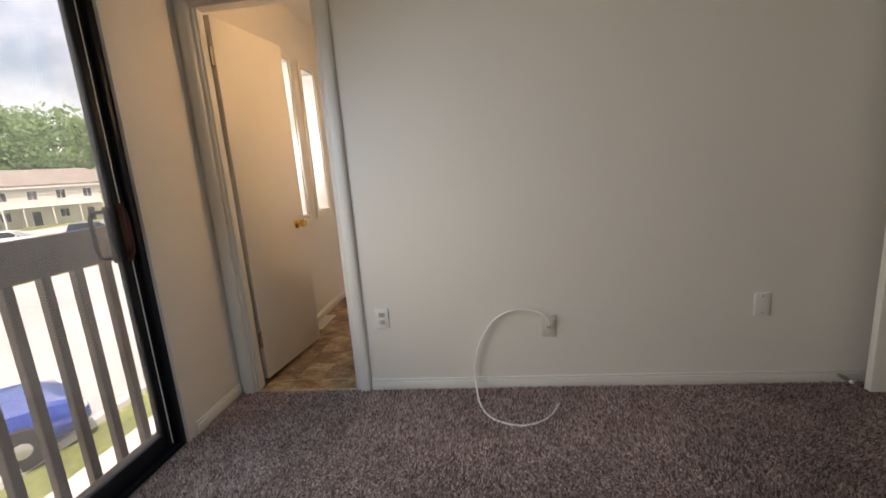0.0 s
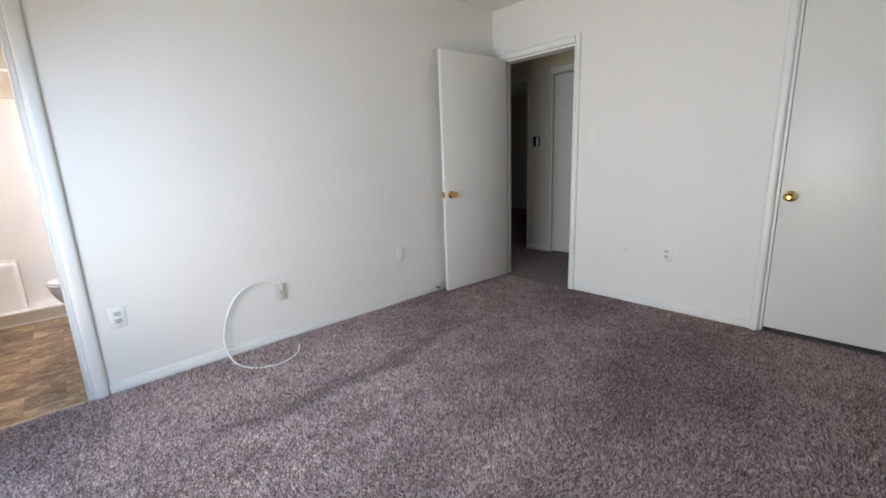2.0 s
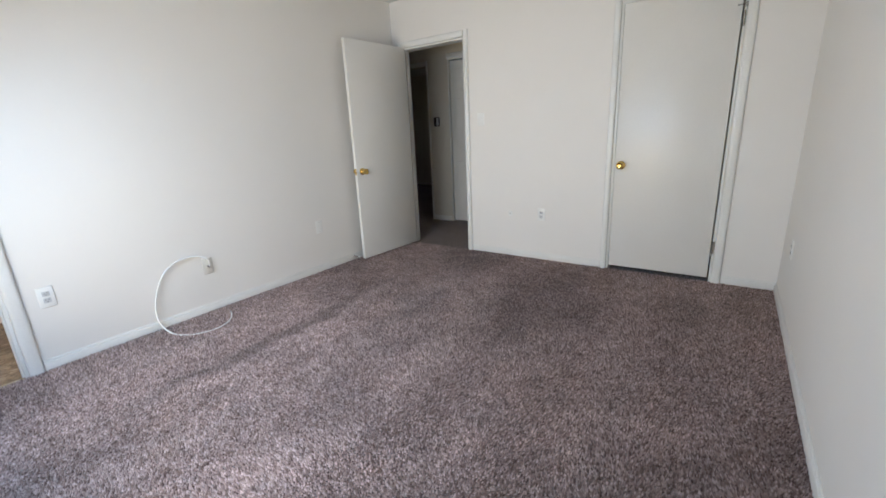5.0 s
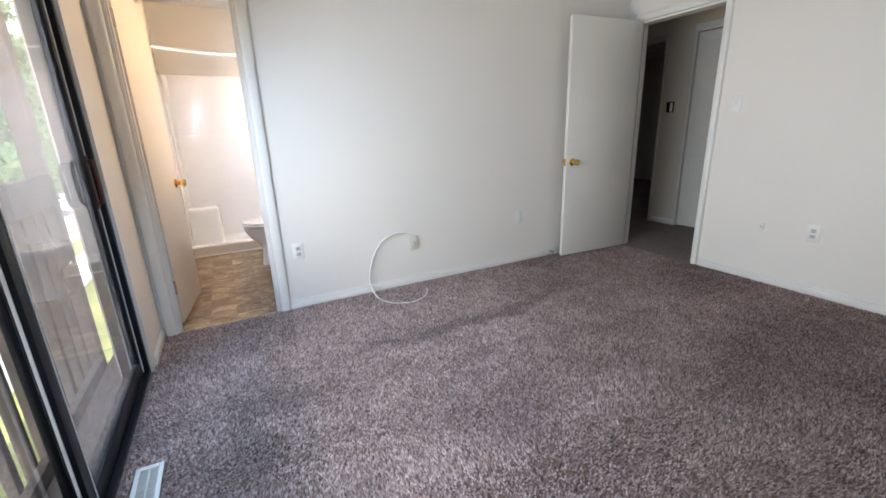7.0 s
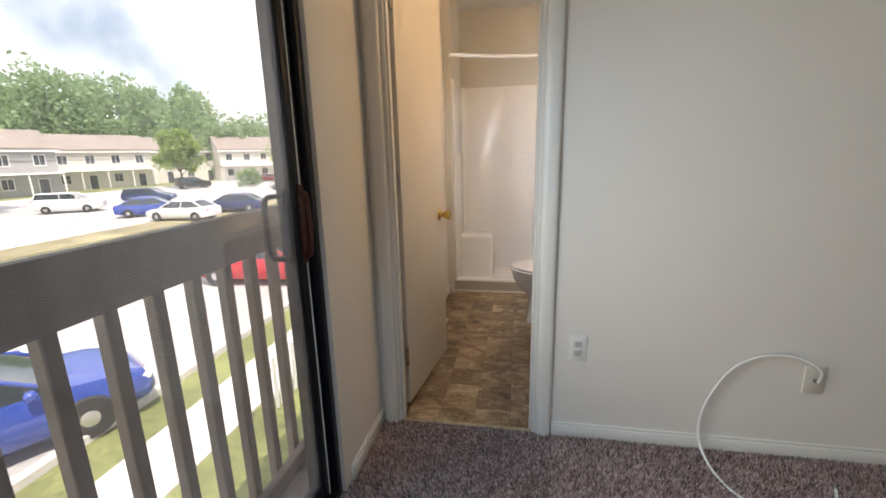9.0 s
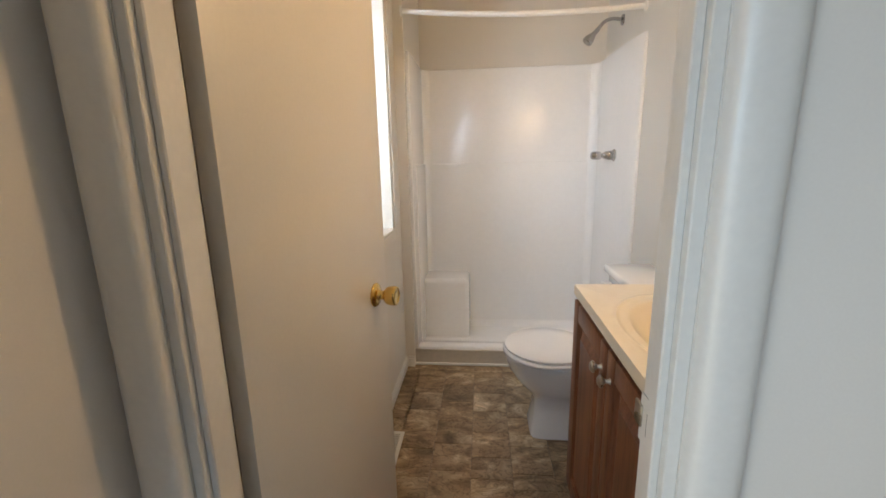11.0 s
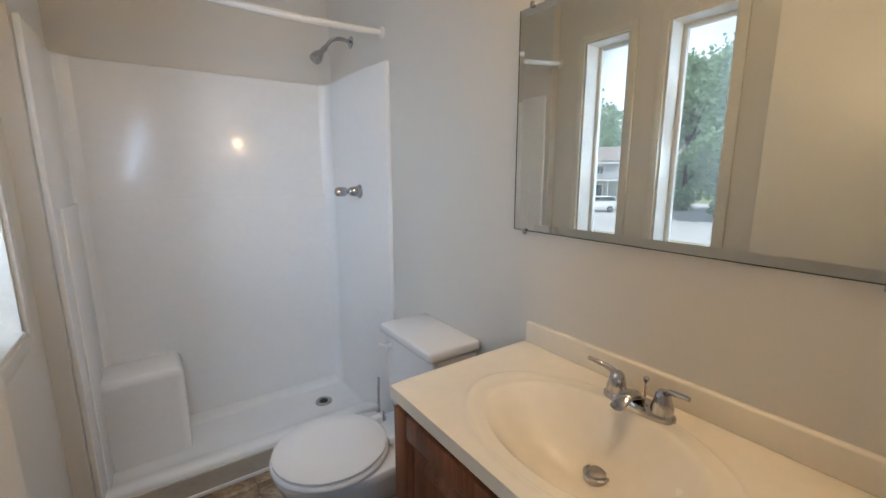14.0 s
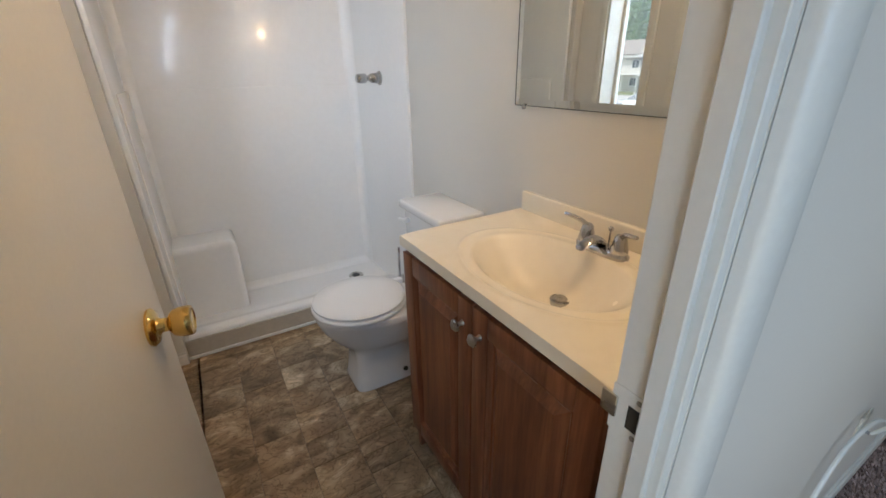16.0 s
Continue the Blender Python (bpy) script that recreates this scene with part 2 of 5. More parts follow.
def wood_material(name, dark, light, grain=14.0):
    m, n, l, b = shader(name)
    tc, mp, wave, fine = n.new("ShaderNodeTexCoord"), n.new("ShaderNodeMapping"), n.new("ShaderNodeTexNoise"), n.new("ShaderNodeTexNoise")
    l.new(tc.outputs["Object"], mp.inputs[0])
    mp.inputs["Scale"].default_value = (1, 1, 0.07)
    wave.inputs["Scale"].default_value, wave.inputs["Detail"].default_value, wave.inputs["Distortion"].default_value = grain, 5, 0.8
    fine.inputs["Scale"].default_value = 160
    l.new(mp.outputs[0], wave.inputs["Vector"])
    l.new(mp.outputs[0], fine.inputs["Vector"])
    ramp = n.new("ShaderNodeValToRGB")
    e = ramp.color_ramp.elements
    e[0].position, e[0].color, e[1].position, e[1].color = 0.3, (*dark, 1), 0.7, (*light, 1)
    mix = n.new("ShaderNodeMix")
    mix.data_type = "FLOAT"
    mix.inputs[0].default_value = 0.3
    l.new(wave.outputs["Fac"], mix.inputs[2])
    l.new(fine.outputs["Fac"], mix.inputs[3])
    l.new(mix.outputs[0], ramp.inputs[0])
    l.new(ramp.outputs[0], b.inputs["Base Color"])
    b.inputs["Roughness"].default_value = 0.38
    b.inputs["Specular IOR Level"].default_value = 0.3
    bp = n.new("ShaderNodeBump")
    bp.inputs["Strength"].default_value, bp.inputs["Distance"].default_value = 0.15, 0.001
    l.new(mix.outputs[0], bp.inputs["Height"])
    l.new(bp.outputs[0], b.inputs["Normal"])
    return m


def glass_material(name, tint=(1, 1, 1), rough=0.0):
    m, n, l, b = shader(name)
    b.inputs["Base Color"].default_value = (*tint, 1)
    b.inputs["Roughness"].default_value = rough
    b.inputs["IOR"].default_value = 1.45
    b.inputs["Transmission Weight"].default_value = 1.0
    return m


def hazed_glass_material(name, haze=0.055):
    """Clear glass mixed with a pale translucent film, thicker in streaks, that adds haze to the view."""
    m = glass_material(name, (0.97, 0.98, 0.98))
    n, l = m.node_tree.nodes, m.node_tree.links
    tc, mp, smear, amount, film, mix = (n.new("ShaderNode" + k) for k in ("TexCoord", "Mapping", "TexNoise", "MapRange", "BsdfTranslucent", "MixShader"))
    mp.inputs["Scale"].default_value = (1, 1, 0.35)
    l.new(tc.outputs["Object"], mp.inputs[0])
    l.new(mp.outputs[0], smear.inputs["Vector"])
    smear.inputs["Scale"].default_value, smear.inputs["Detail"].default_value = 4.0, 5
    amount.inputs[1].default_value, amount.inputs[2].default_value = 0.3, 0.7
    amount.inputs[3].default_value, amount.inputs[4].default_value = haze * 0.5, haze * 1.5
    l.new(smear.outputs["Fac"], amount.inputs[0])
    film.inputs["Color"].default_value = (0.92, 0.93, 0.93, 1)
    l.new(amount.outputs[0], mix.inputs[0])
    l.new(n["Principled BSDF"].outputs[0], mix.inputs[1])
    l.new(film.outputs[0], mix.inputs[2])
    l.new(mix.outputs[0], n["Material Output"].inputs[0])
    return m


WALL = mat("wall_paint", (0.82, 0.785, 0.74), 0.55, vary=0.012, scale=1.3, grain=260, bump=0.12, depth=0.0012)
BATHWALL = mat("bath_wall_paint", (0.755, 0.725, 0.665), 0.42, vary=0.015, scale=1.5, grain=240, bump=0.12, depth=0.0012)
# darker and warmer than the bedroom paint: the hall's dimness is put into the colour
HALLWALL_DIM = mat("hall_wall_dim_paint", (0.70, 0.645, 0.56), 0.55, vary=0.02, scale=1.3, grain=260, bump=0.12, depth=0.0012)
TRIM = mat("trim_paint", (0.80, 0.785, 0.75), 0.32, vary=0.02, scale=4, grain=90, bump=0.06)
DOOR = mat("door_paint", (0.76, 0.735, 0.69), 0.36, vary=0.015, scale=2, grain=130, bump=0.05)
CEIL = mat("ceiling_paint", (0.80, 0.785, 0.75), 0.9, vary=0.015, scale=2, grain=180, bump=0.5, depth=0.004)
CARPET = carpet_material("carpet")
PILE = pile_material("carpet_pile")
TILE = tile_material("vinyl_stone")
GROUT = mat("vinyl_joint", (0.17, 0.125, 0.085), 0.6, vary=0.15, scale=20, grain=120)
SHOWER = mat("white_fibreglass", (0.91, 0.905, 0.89), 0.21, vary=0.012, scale=2, grain=40, bump=0.02, coat=0.15)
# tan front face of the curb, darker than the white pan
CURB = mat("curb_tan", (0.55, 0.50, 0.42), 0.45, vary=0.05, scale=5, grain=60)
CERAMIC = mat("white_ceramic", (0.86, 0.86, 0.86), 0.10, vary=0.006, scale=2, grain=30, bump=0, coat=0.6)
SEAT = mat("white_toilet_seat", (0.88, 0.88, 0.88), 0.2, vary=0.005, scale=2, grain=30, bump=0)
MARBLE = mat("cultured_marble", (0.90, 0.82, 0.675), 0.25, vary=0.012, scale=3, grain=30, bump=0, coat=0.08, tint=(0.91, 0.84, 0.71))
WOOD = wood_material("cherry_wood", (0.100, 0.034, 0.016), (0.31, 0.122, 0.056), 22.0)
CHROME = mat("chrome", (0.50, 0.50, 0.52), 0.05, 1.0, vary=0.03, scale=12, grain=60, bump=0)
NICKEL = mat("brushed_nickel", (0.46, 0.44, 0.41), 0.28, 1.0, vary=0.05, scale=20, grain=90, bump=0.03)
BRASS = mat("polished_brass", (0.78, 0.53, 0.17), 0.16, 1.0, vary=0.06, scale=25, grain=90, bump=0.02)
STEEL = mat("dull_steel", (0.42, 0.40, 0.37), 0.4, 1.0, vary=0.15, scale=30, grain=140, bump=0.05)
PLATE = mat("white_plastic", (0.84, 0.83, 0.80), 0.3, vary=0.01, scale=8, grain=60, bump=0)
SOCKET = mat("grey_white_socket_face", (0.60, 0.60, 0.60), 0.35, vary=0.02, scale=8, grain=60, bump=0)
ALMOND = mat("almond_plastic", (0.67, 0.64, 0.58), 0.35, vary=0.05, scale=8, grain=60, bump=0)
# near-black for slots, holes and gaps: the shade inside them as colour
SLOT = mat("dark_slot_shade", (0.02, 0.02, 0.02), 0.6, vary=0.1, scale=30, grain=90, bump=0)
CABLE = mat("white_cable", (0.82, 0.81, 0.79), 0.35, vary=0.02, scale=20, grain=90, bump=0)
BLACKMETAL = mat("black_aluminium", (0.011, 0.013, 0.018), 0.34, 0.0, vary=0.15, scale=9, grain=90, bump=0.02)
BLACKMETAL.node_tree.nodes["Principled BSDF"].inputs["Specular IOR Level"].default_value = 0.25
# pale and non-metallic: the bright gleam along the stiles is put into the colour
EDGE_GLEAM = mat("aluminium_gleam", (0.86, 0.87, 0.88), 0.38, 0.0, vary=0.06, scale=9, grain=120, bump=0.02)
REDWOOD = mat("red_handle_wood", (0.07, 0.014, 0.009), 0.4, vary=0.12, scale=15, grain=80)
RAILWOOD = mat("weathered_stain", (0.115, 0.097, 0.083), 0.75, vary=0.18, scale=3, grain=14, bump=0.15, depth=0.002, stretch=(1, 1, 0.3), tint=(0.17, 0.138, 0.112))
GLASS = glass_material("window_glass", (0.96, 0.98, 0.97))
# door glass: haze added as a pale film that washes out the view
DOORGLASS = hazed_glass_material("hazed_door_glass")
# bathroom glass: haze added so that outdoors looks paler through it
HAZY = hazed_glass_material("hazy_bathroom_glass", 0.06)
MIRROR = mat("mirror_silver", (0.77, 0.79, 0.75), 0.02, 1.0, vary=0.004, scale=2, grain=8, bump=0)
MIRROR.node_tree.nodes["Principled BSDF"].inputs["Roughness"].default_value = 0.0
for link in list(MIRROR.node_tree.links):
    if link.to_socket.name == "Roughness":
        MIRROR.node_tree.links.remove(link)
VENT = mat("white_enamel_vent", (0.80, 0.80, 0.78), 0.3, vary=0.03, scale=12, grain=60, bump=0)
WOODFRAME = mat("window_wood_paint", (0.78, 0.75, 0.68), 0.35, vary=0.03, scale=6, grain=80, bump=0.05)
BULB = bpy.data.materials.new("warm_bulb_glass")
BULB.use_nodes = True
BULB.node_tree.nodes["Principled BSDF"].inputs["Emission Color"].default_value = (1.0, 0.67, 0.34, 1)
BULB.node_tree.nodes["Principled BSDF"].inputs["Emission Strength"].default_value = 112


# ---- mesh helpers ----
def box(bm, x0, x1, y0, y1, z0, z1, bevel=0.0, segments=1):
    """A box between two corners, its edges rounded."""
    made = bmesh.ops.create_cube(bm, size=1.0)["verts"]
    for v in made:
        v.co = Vector(((x0 + x1) / 2 + v.co.x * (x1 - x0), (y0 + y1) / 2 + v.co.y * (y1 - y0), (z0 + z1) / 2 + v.co.z * (z1 - z0)))
    if bevel:
        edges = list({e for v in made for e in v.link_edges})
        bmesh.ops.bevel(bm, geom=edges, offset=bevel, segments=segments, affect="EDGES", profile=0.5)
    return bm


def boxes(*sizes, bevel=0.0, segments=1):
    bm = bmesh.new()
    for s in sizes:
        box(bm, *s, bevel=bevel, segments=segments)
    return bm


def lathe(bm, profile, m=Matrix(), steps=24, sx=1.0, sy=1.0):
    """Turns a profile of (radius, height) round the local z axis."""
    rings = []
    for r, h in profile:
        rings.append([bm.verts.new(m @ Vector((r * sx * math.cos(2 * math.pi * k / steps), r * sy * math.sin(2 * math.pi * k / steps), h))) for k in range(steps)])
    for a, b in zip(rings, rings[1:]):
        for k in range(steps):
            bm.faces.new((a[k], a[(k + 1) % steps], b[(k + 1) % steps], b[k]))
    bm.faces.new(rings[0][::-1])
    bm.faces.new(rings[-1])
    return bm


def tube(bm, points, radius, steps=10, taper=None):
    """A round bar along a line of points."""
    pts = [Vector(p) for p in points]
    rings, side = [], None
    for k, p in enumerate(pts):
        ahead = (pts[min(k + 1, len(pts) - 1)] - pts[max(k - 1, 0)]).normalized()
        if side is None:
            side = ahead.orthogonal().normalized()
        side = (side - ahead * side.dot(ahead)).normalized()
        up = ahead.cross(side)
        r = radius if taper is None else radius * (1 + (taper - 1) * k / (len(pts) - 1))
        rings.append([bm.verts.new(p + r * (side * math.cos(2 * math.pi * j / steps) + up * math.sin(2 * math.pi * j / steps))) for j in range(steps)])
    for a, b in zip(rings, rings[1:]):
        for j in range(steps):
            bm.faces.new((a[j], a[(j + 1) % steps], b[(j + 1) % steps], b[j]))
    bm.faces.new(rings[0][::-1])
    bm.faces.new(rings[-1])
    return bm


def curve_points(knots, per=8):
    """A smooth line through knots."""
    pts, out = [Vector(k) for k in knots], []
    for k in range(len(pts) - 1):
        p0, p1, p2, p3 = pts[max(k - 1, 0)], pts[k], pts[k + 1], pts[min(k + 2, len(pts) - 1)]
        for s in range(per):
            t = s / per
            out.append(0.5 * ((2 * p1) + (p2 - p0) * t + (2 * p0 - 5 * p1 + 4 * p2 - p3) * t * t + (3 * p1 - p0 - 3 * p2 + p3) * t ** 3))
    return out + [pts[-1]]


def loft(bm, rings, close=True):
    """Skins a stack of point rings."""
    made = [[bm.verts.new(p) for p in ring] for ring in rings]
    for a, b in zip(made, made[1:]):
        for k in range(len(a)):
            bm.faces.new((a[k], a[(k + 1) % len(a)], b[(k + 1) % len(b)], b[k]))
    if close:
        bm.faces.new(made[0][::-1])
        bm.faces.new(made[-1])
    return bm


BASE = {}


def mesh_of(name, bm, material, smooth=40):
    bmesh.ops.recalc_face_normals(bm, faces=bm.faces)
    me = bpy.data.meshes.new(name)
    bm.to_mesh(me)
    bm.free()
    me.materials.append(material)
    if smooth:
        me.polygons.foreach_set("use_smooth", [True] * len(me.polygons))
        me.set_sharp_from_angle(angle=radians(smooth))
    return me


def thing(name, label, category, base=(0, 0, 0), group="", turn=0.0):
    """A top-level thing: an Empty at its base."""
    ob = new(name)
    ob.empty_display_size = 0.1
    BASE[ob.name] = pose(*base, 0, 0, turn)
    ob.matrix_basis = BASE[ob.name]
    return tagged(ob, label, category, group)


def part(name, bm, material, parent, label="", local=False, smooth=40):
    """Links a bmesh as one mesh under a thing or a part. Unless local, it is given in world places."""
    base = BASE[parent.name]
    if not local:
        bm.transform(base.inverted())
    ob = new(name, mesh_of(name, bm, material, smooth))
    ob.parent = parent
    BASE[ob.name] = base
    return tagged(ob, label)


def structure(name, bm, material, label, category, smooth=0):
    ob = new(name, mesh_of(name, bm, material, smooth))
    BASE[ob.name] = Matrix()
    return tagged(ob, label, category, kind="structure")


def wall(axis, a, b, lo, hi, z1, openings=()):
    """A wall slab: its thickness from a to b along the axis, its run from lo to hi, with openings (from, to, bottom, top)."""
    bm, at = bmesh.new(), lo

    def slab(u0, u1, z0, zz):
        if u1 - u0 > 1e-4 and zz - z0 > 1e-4:
            box(bm, *((a, b, u0, u1) if axis == "x" else (u0, u1, a, b)), z0, zz)
    for u0, u1, w0, w1 in sorted(openings):
        slab(at, u0, 0, z1)
        slab(u0, u1, 0, w0)
        slab(u0, u1, w1, z1)
        at = u1
    slab(at, hi, 0, z1)
    return bm


# ---- the shell ----
H = 2.49
W, E, S, N = -0.77, 3.20, -3.415, 0.0          # faces of the bedroom
BX = 0.487                                      # the bathroom's right wall
structure("floor", boxes((-0.92, 7.9, -3.6, 0.012, -0.12, 0.0), (0.487, 7.9, 0.012, 4.0, -0.12, 0.0)), CARPET, "mauve-brown cut-pile carpet with trodden tracks", "floor")
structure("wall_north", wall("y", 0, 0.072, W, E, H, [(-0.69, -0.067, 0, 2.045)]), WALL, "white painted drywall with a doorway to the bathroom", "wall")
structure("wall_west", wall("x", -0.92, W, -3.53, 3.2, H, [(-2.29, -0.44, 0, 2.05), (0.90, 1.20, 0.885, 2.08), (1.40, 1.68, 0.885, 2.08)]), WALL,
          "white painted outer wall with balcony door and narrow windows", "wall")
structure("wall_east", wall("x", E, E + 0.115, S, 0.115, H, [(-0.87, -0.11, 0, 2.045), (-3.02, -2.25, 0, 2.07)]), WALL, "white painted drywall with bedroom and closet doors", "wall")
structure("wall_south", wall("y", S - 0.115, S, W, E + 0.115, H), WALL, "plain white painted drywall", "wall")
structure("ceiling", boxes((-0.92, 7.9, -3.6, 4.0, H, H + 0.12)), CEIL, "white textured ceiling", "ceiling")
structure("wall_bath_east", wall("x", BX, 0.60, 0.072, 2.6, H), BATHWALL, "cream painted bathroom wall", "wall")
structure("wall_bath_end", wall("y", 2.47, 2.6, W, BX, H), BATHWALL, "cream painted wall above the shower", "wall")
structure("wall_bath_nib", wall("y", 1.875, 2.47, W, -0.712, H), BATHWALL, "narrow cream painted wall beside the shower", "wall")
structure("wall_bath_lining", boxes((W + 0.001, W + 0.004, 0.072, 0.90, 0, H), (W + 0.001, W + 0.004, 1.20, 1.40, 0, H), (W + 0.001, W + 0.004, 1.68, 1.875, 0, H),
          (W + 0.001, W + 0.004, 0.90, 1.20, 0, 0.885), (W + 0.001, W + 0.004, 1.40, 1.68, 0, 0.885), (W + 0.001, W + 0.004, 0.90, 1.20, 2.08, H),
          (W + 0.001, W + 0.004, 1.40, 1.68, 2.08, H), (-0.766, -0.69, 0.0725, 0.0755, 0, H), (-0.067, BX, 0.0725, 0.0755, 0, H), (-0.69, -0.067, 0.0725, 0.0755, 2.045, H)),
          BATHWALL, "cream bathroom paint over drywall", "wall")
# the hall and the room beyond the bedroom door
structure("wall_hall", wall("x", 4.376, 4.49, -1.7, 4.0, H, [(-0.65, 0.11, 0, 2.11), (0.44, 1.25, 0, 2.06)]), HALLWALL_DIM, "dim painted hallway wall", "wall")
structure("wall_hall_inner", wall("x", E, E + 0.115, 0.115, 4.0, H), HALLWALL_DIM, "painted hallway wall", "wall")
structure("wall_hall_south", wall("y", -1.815, -1.7, E + 0.115, 4.376, H), HALLWALL_DIM, "painted end of the hallway", "wall")
structure("wall_hall_north", wall("y", 3.9, 4.0, E + 0.115, 7.9, H), HALLWALL_DIM, "painted end wall", "wall")
structure("wall_far_room_east", wall("x", 7.75, 7.9, -1.8, 3.9, H), WALL, "painted wall of a dim room", "wall")
structure("wall_far_room_south", wall("y", -1.8, -1.7, 4.49, 7.75, H, [(6.2, 6.7, 1.2, 1.8)]), WALL, "painted wall of a dim room", "wall")
structure("wall_closet", boxes((3.32, 3.95, -3.53, -3.42, 0, H), (3.32, 3.95, -1.93, -1.82, 0, H), (3.95, 4.06, -3.53, -1.82, 0, H)), WALL, "dark closet lining", "wall")


def casing(name, axis, face, out, u0, u1, top, label, wl=0.06, wr=0.06, legs=True):
    """A door casing on a wall face: two legs and a head with a rounded inner edge; out is the side that it stands proud of."""
    ob = tagged(new(name), label, "door casing", kind="structure")
    BASE[ob.name] = Matrix()

    def rounded(p, q, z0, z1, upright):
        """A half-round moulding between p and q (upright) or z0 and z1 (head)."""
        a, b = (p, q) if upright else (z0, z1)
        arc = [math.pi * k / 14 for k in range(15)]
        shape = [((a + b) / 2 - (b - a) / 2 * math.copysign(abs(math.cos(t)) ** 0.75, math.cos(t)), face + out * (0.001 + 0.023 * math.sin(t) ** 0.62)) for t in arc]
        rings = []
        for end in ((z0, z1) if upright else (p, q)):
            line = [(u, d, end) if upright else (end, d, u) for u, d in shape]
            rings.append([Vector((d, u, z)) if axis == "x" else Vector((u, d, z)) for u, d, z in line])
        return loft(bmesh.new(), rings)
    for p, q in ((u0 - wl, u0), (u1, u1 + wr)):
        if q - p > 0.01:
            part("casing_leg", rounded(p + 0.0005, q - 0.0005, 0, top + 0.06, True), TRIM, ob)
    part("casing_head", rounded(u0, u1, top, top + 0.0595, False), TRIM, ob)
    return ob


casing("trim_bath_door", "y", 0.0, -1, -0.69, -0.067, 2.045, "white painted casing round the bathroom doorway", 0.066, 0.065)
casing("trim_bedroom_door", "x", E, -1, -0.87, -0.11, 2.045, "white painted casing round the bedroom doorway", 0.045, 0.05)
casing("trim_closet_door", "x", E, -1, -3.02, -2.25, 2.07, "white painted casing round the closet door", 0.062, 0.05)
casing("trim_hall_door", "x", 4.376, -1, -0.65, 0.11, 2.11, "painted casing of the hall door", 0.05, 0.0)
casing("trim_hall_opening", "x", 4.376, -1, 0.44, 1.25, 2.06, "dark painted casing of the far doorway", 0.02, 0.05)


def jamb(name, axis, a, b, u0, u1, top, label, stop=None):
    """The lining of a doorway with its stop bead."""
    ob = tagged(new(name), label, "door jamb", kind="structure")
    BASE[ob.name] = Matrix()
    t = 0.016

    def run(p, q, c0, c1, z0, z1):
        return (c0, c1, p, q, z0, z1) if axis == "x" else (p, q, c0, c1, z0, z1)
    part("jamb_leg", boxes(run(u0, u0 + t, a + 0.001, b - 0.001, 0, top), bevel=0.0015), TRIM, ob)
    part("jamb_leg", boxes(run(u1 - t, u1, a + 0.001, b - 0.001, 0, top), bevel=0.0015), TRIM, ob)
    part("jamb_head", boxes(run(u0 + t, u1 - t, a + 0.001, b - 0.001, top - t, top - 0.0005), bevel=0.0015), TRIM, ob)
    if stop:
        s0, s1 = stop
        part("stop_bead", boxes(run(u0 + t, u0 + t + 0.011, s0, s1, 0, top - t), bevel=0.002), TRIM, ob)
        part("stop_bead", boxes(run(u1 - t - 0.011, u1 - t, s0, s1, 0, top - t), bevel=0.002), TRIM, ob)
    return ob


jamb("jamb_bath_door", "y", 0.0, 0.0775, -0.69, -0.067, 2.045, "white painted lining of the bathroom doorway", (0.012, 0.036))
jamb("jamb_bedroom_door", "x", E, E + 0.115, -0.87, -0.11, 2.045, "white painted lining of the bedroom doorway", (E + 0.045, E + 0.08))
jamb("jamb_closet", "x", E, E + 0.115, -3.02, -2.25, 2.07, "white painted lining of the closet doorway")


def baseboard(name, runs, label="white painted baseboard with a rounded top"):
    ob = tagged(new(name), label, "baseboard", kind="structure")
    BASE[ob.name] = Matrix()
    for axis, face, out, u0, u1 in runs:
        d0, d1 = sorted((face, face + out * 0.012))
        e0, e1 = sorted((face, face + out * 0.007))
        low = (d0, d1, u0, u1, 0, 0.054) if axis == "x" else (u0, u1, d0, d1, 0, 0.054)
        high = (e0, e1, u0, u1, 0.054, 0.068) if axis == "x" else (u0, u1, e0, e1, 0.054, 0.068)
        part("baseboard_run", boxes(low, high, bevel=0.003, segments=2), TRIM, ob)
    return ob


baseboard("baseboard", [("y", N, -1, 0.0, E), ("x", E, -1, -2.199, -0.921), ("x", E, -1, S, -3.083), ("y", S, 1, W, E), ("x", W, 1, -0.385, -0.017),
          ("x", W, 1, S, -2.36), ("x", 4.376, -1, 0.112, 0.42)])
baseboard("baseboard_bath", [("x", W + 0.004, 1, 0.11, 1.875), ("y", 1.875, -1, W + 0.016, -0.712), ("x", BX, -1, 0.90, 1.76)])

# ---- bathroom floor: stone-look pieces between dark joints ----
floor_bath = structure("floor_bath", boxes((W, BX, 0.012, 1.93, -0.12, -0.004)), GROUT, "brown stone-look vinyl tiles with dark joints", "floor")
structure("threshold", boxes((-0.674, -0.083, 0.002, 0.02, -0.01, 0.007), bevel=0.003), mat("worn_threshold", (0.45, 0.35, 0.22), 0.4, vary=0.2, scale=20, grain=90), "thin worn strip between carpet and vinyl", "threshold")
rng = random.Random(5)


def tile_mesh(w, d):
    bm = boxes((-w / 2 + 0.0009, w / 2 - 0.0009, -d / 2 + 0.0009, d / 2 - 0.0009, -0.004, 0.0), bevel=0.0009)
    return mesh_of("tile", bm, TILE, 0)


TILES = {(w, d): tile_mesh(w, d) for w in (0.1675, 0.095, 0.11) for d in (0.165, 0.0825, 0.125, 0.2475)}


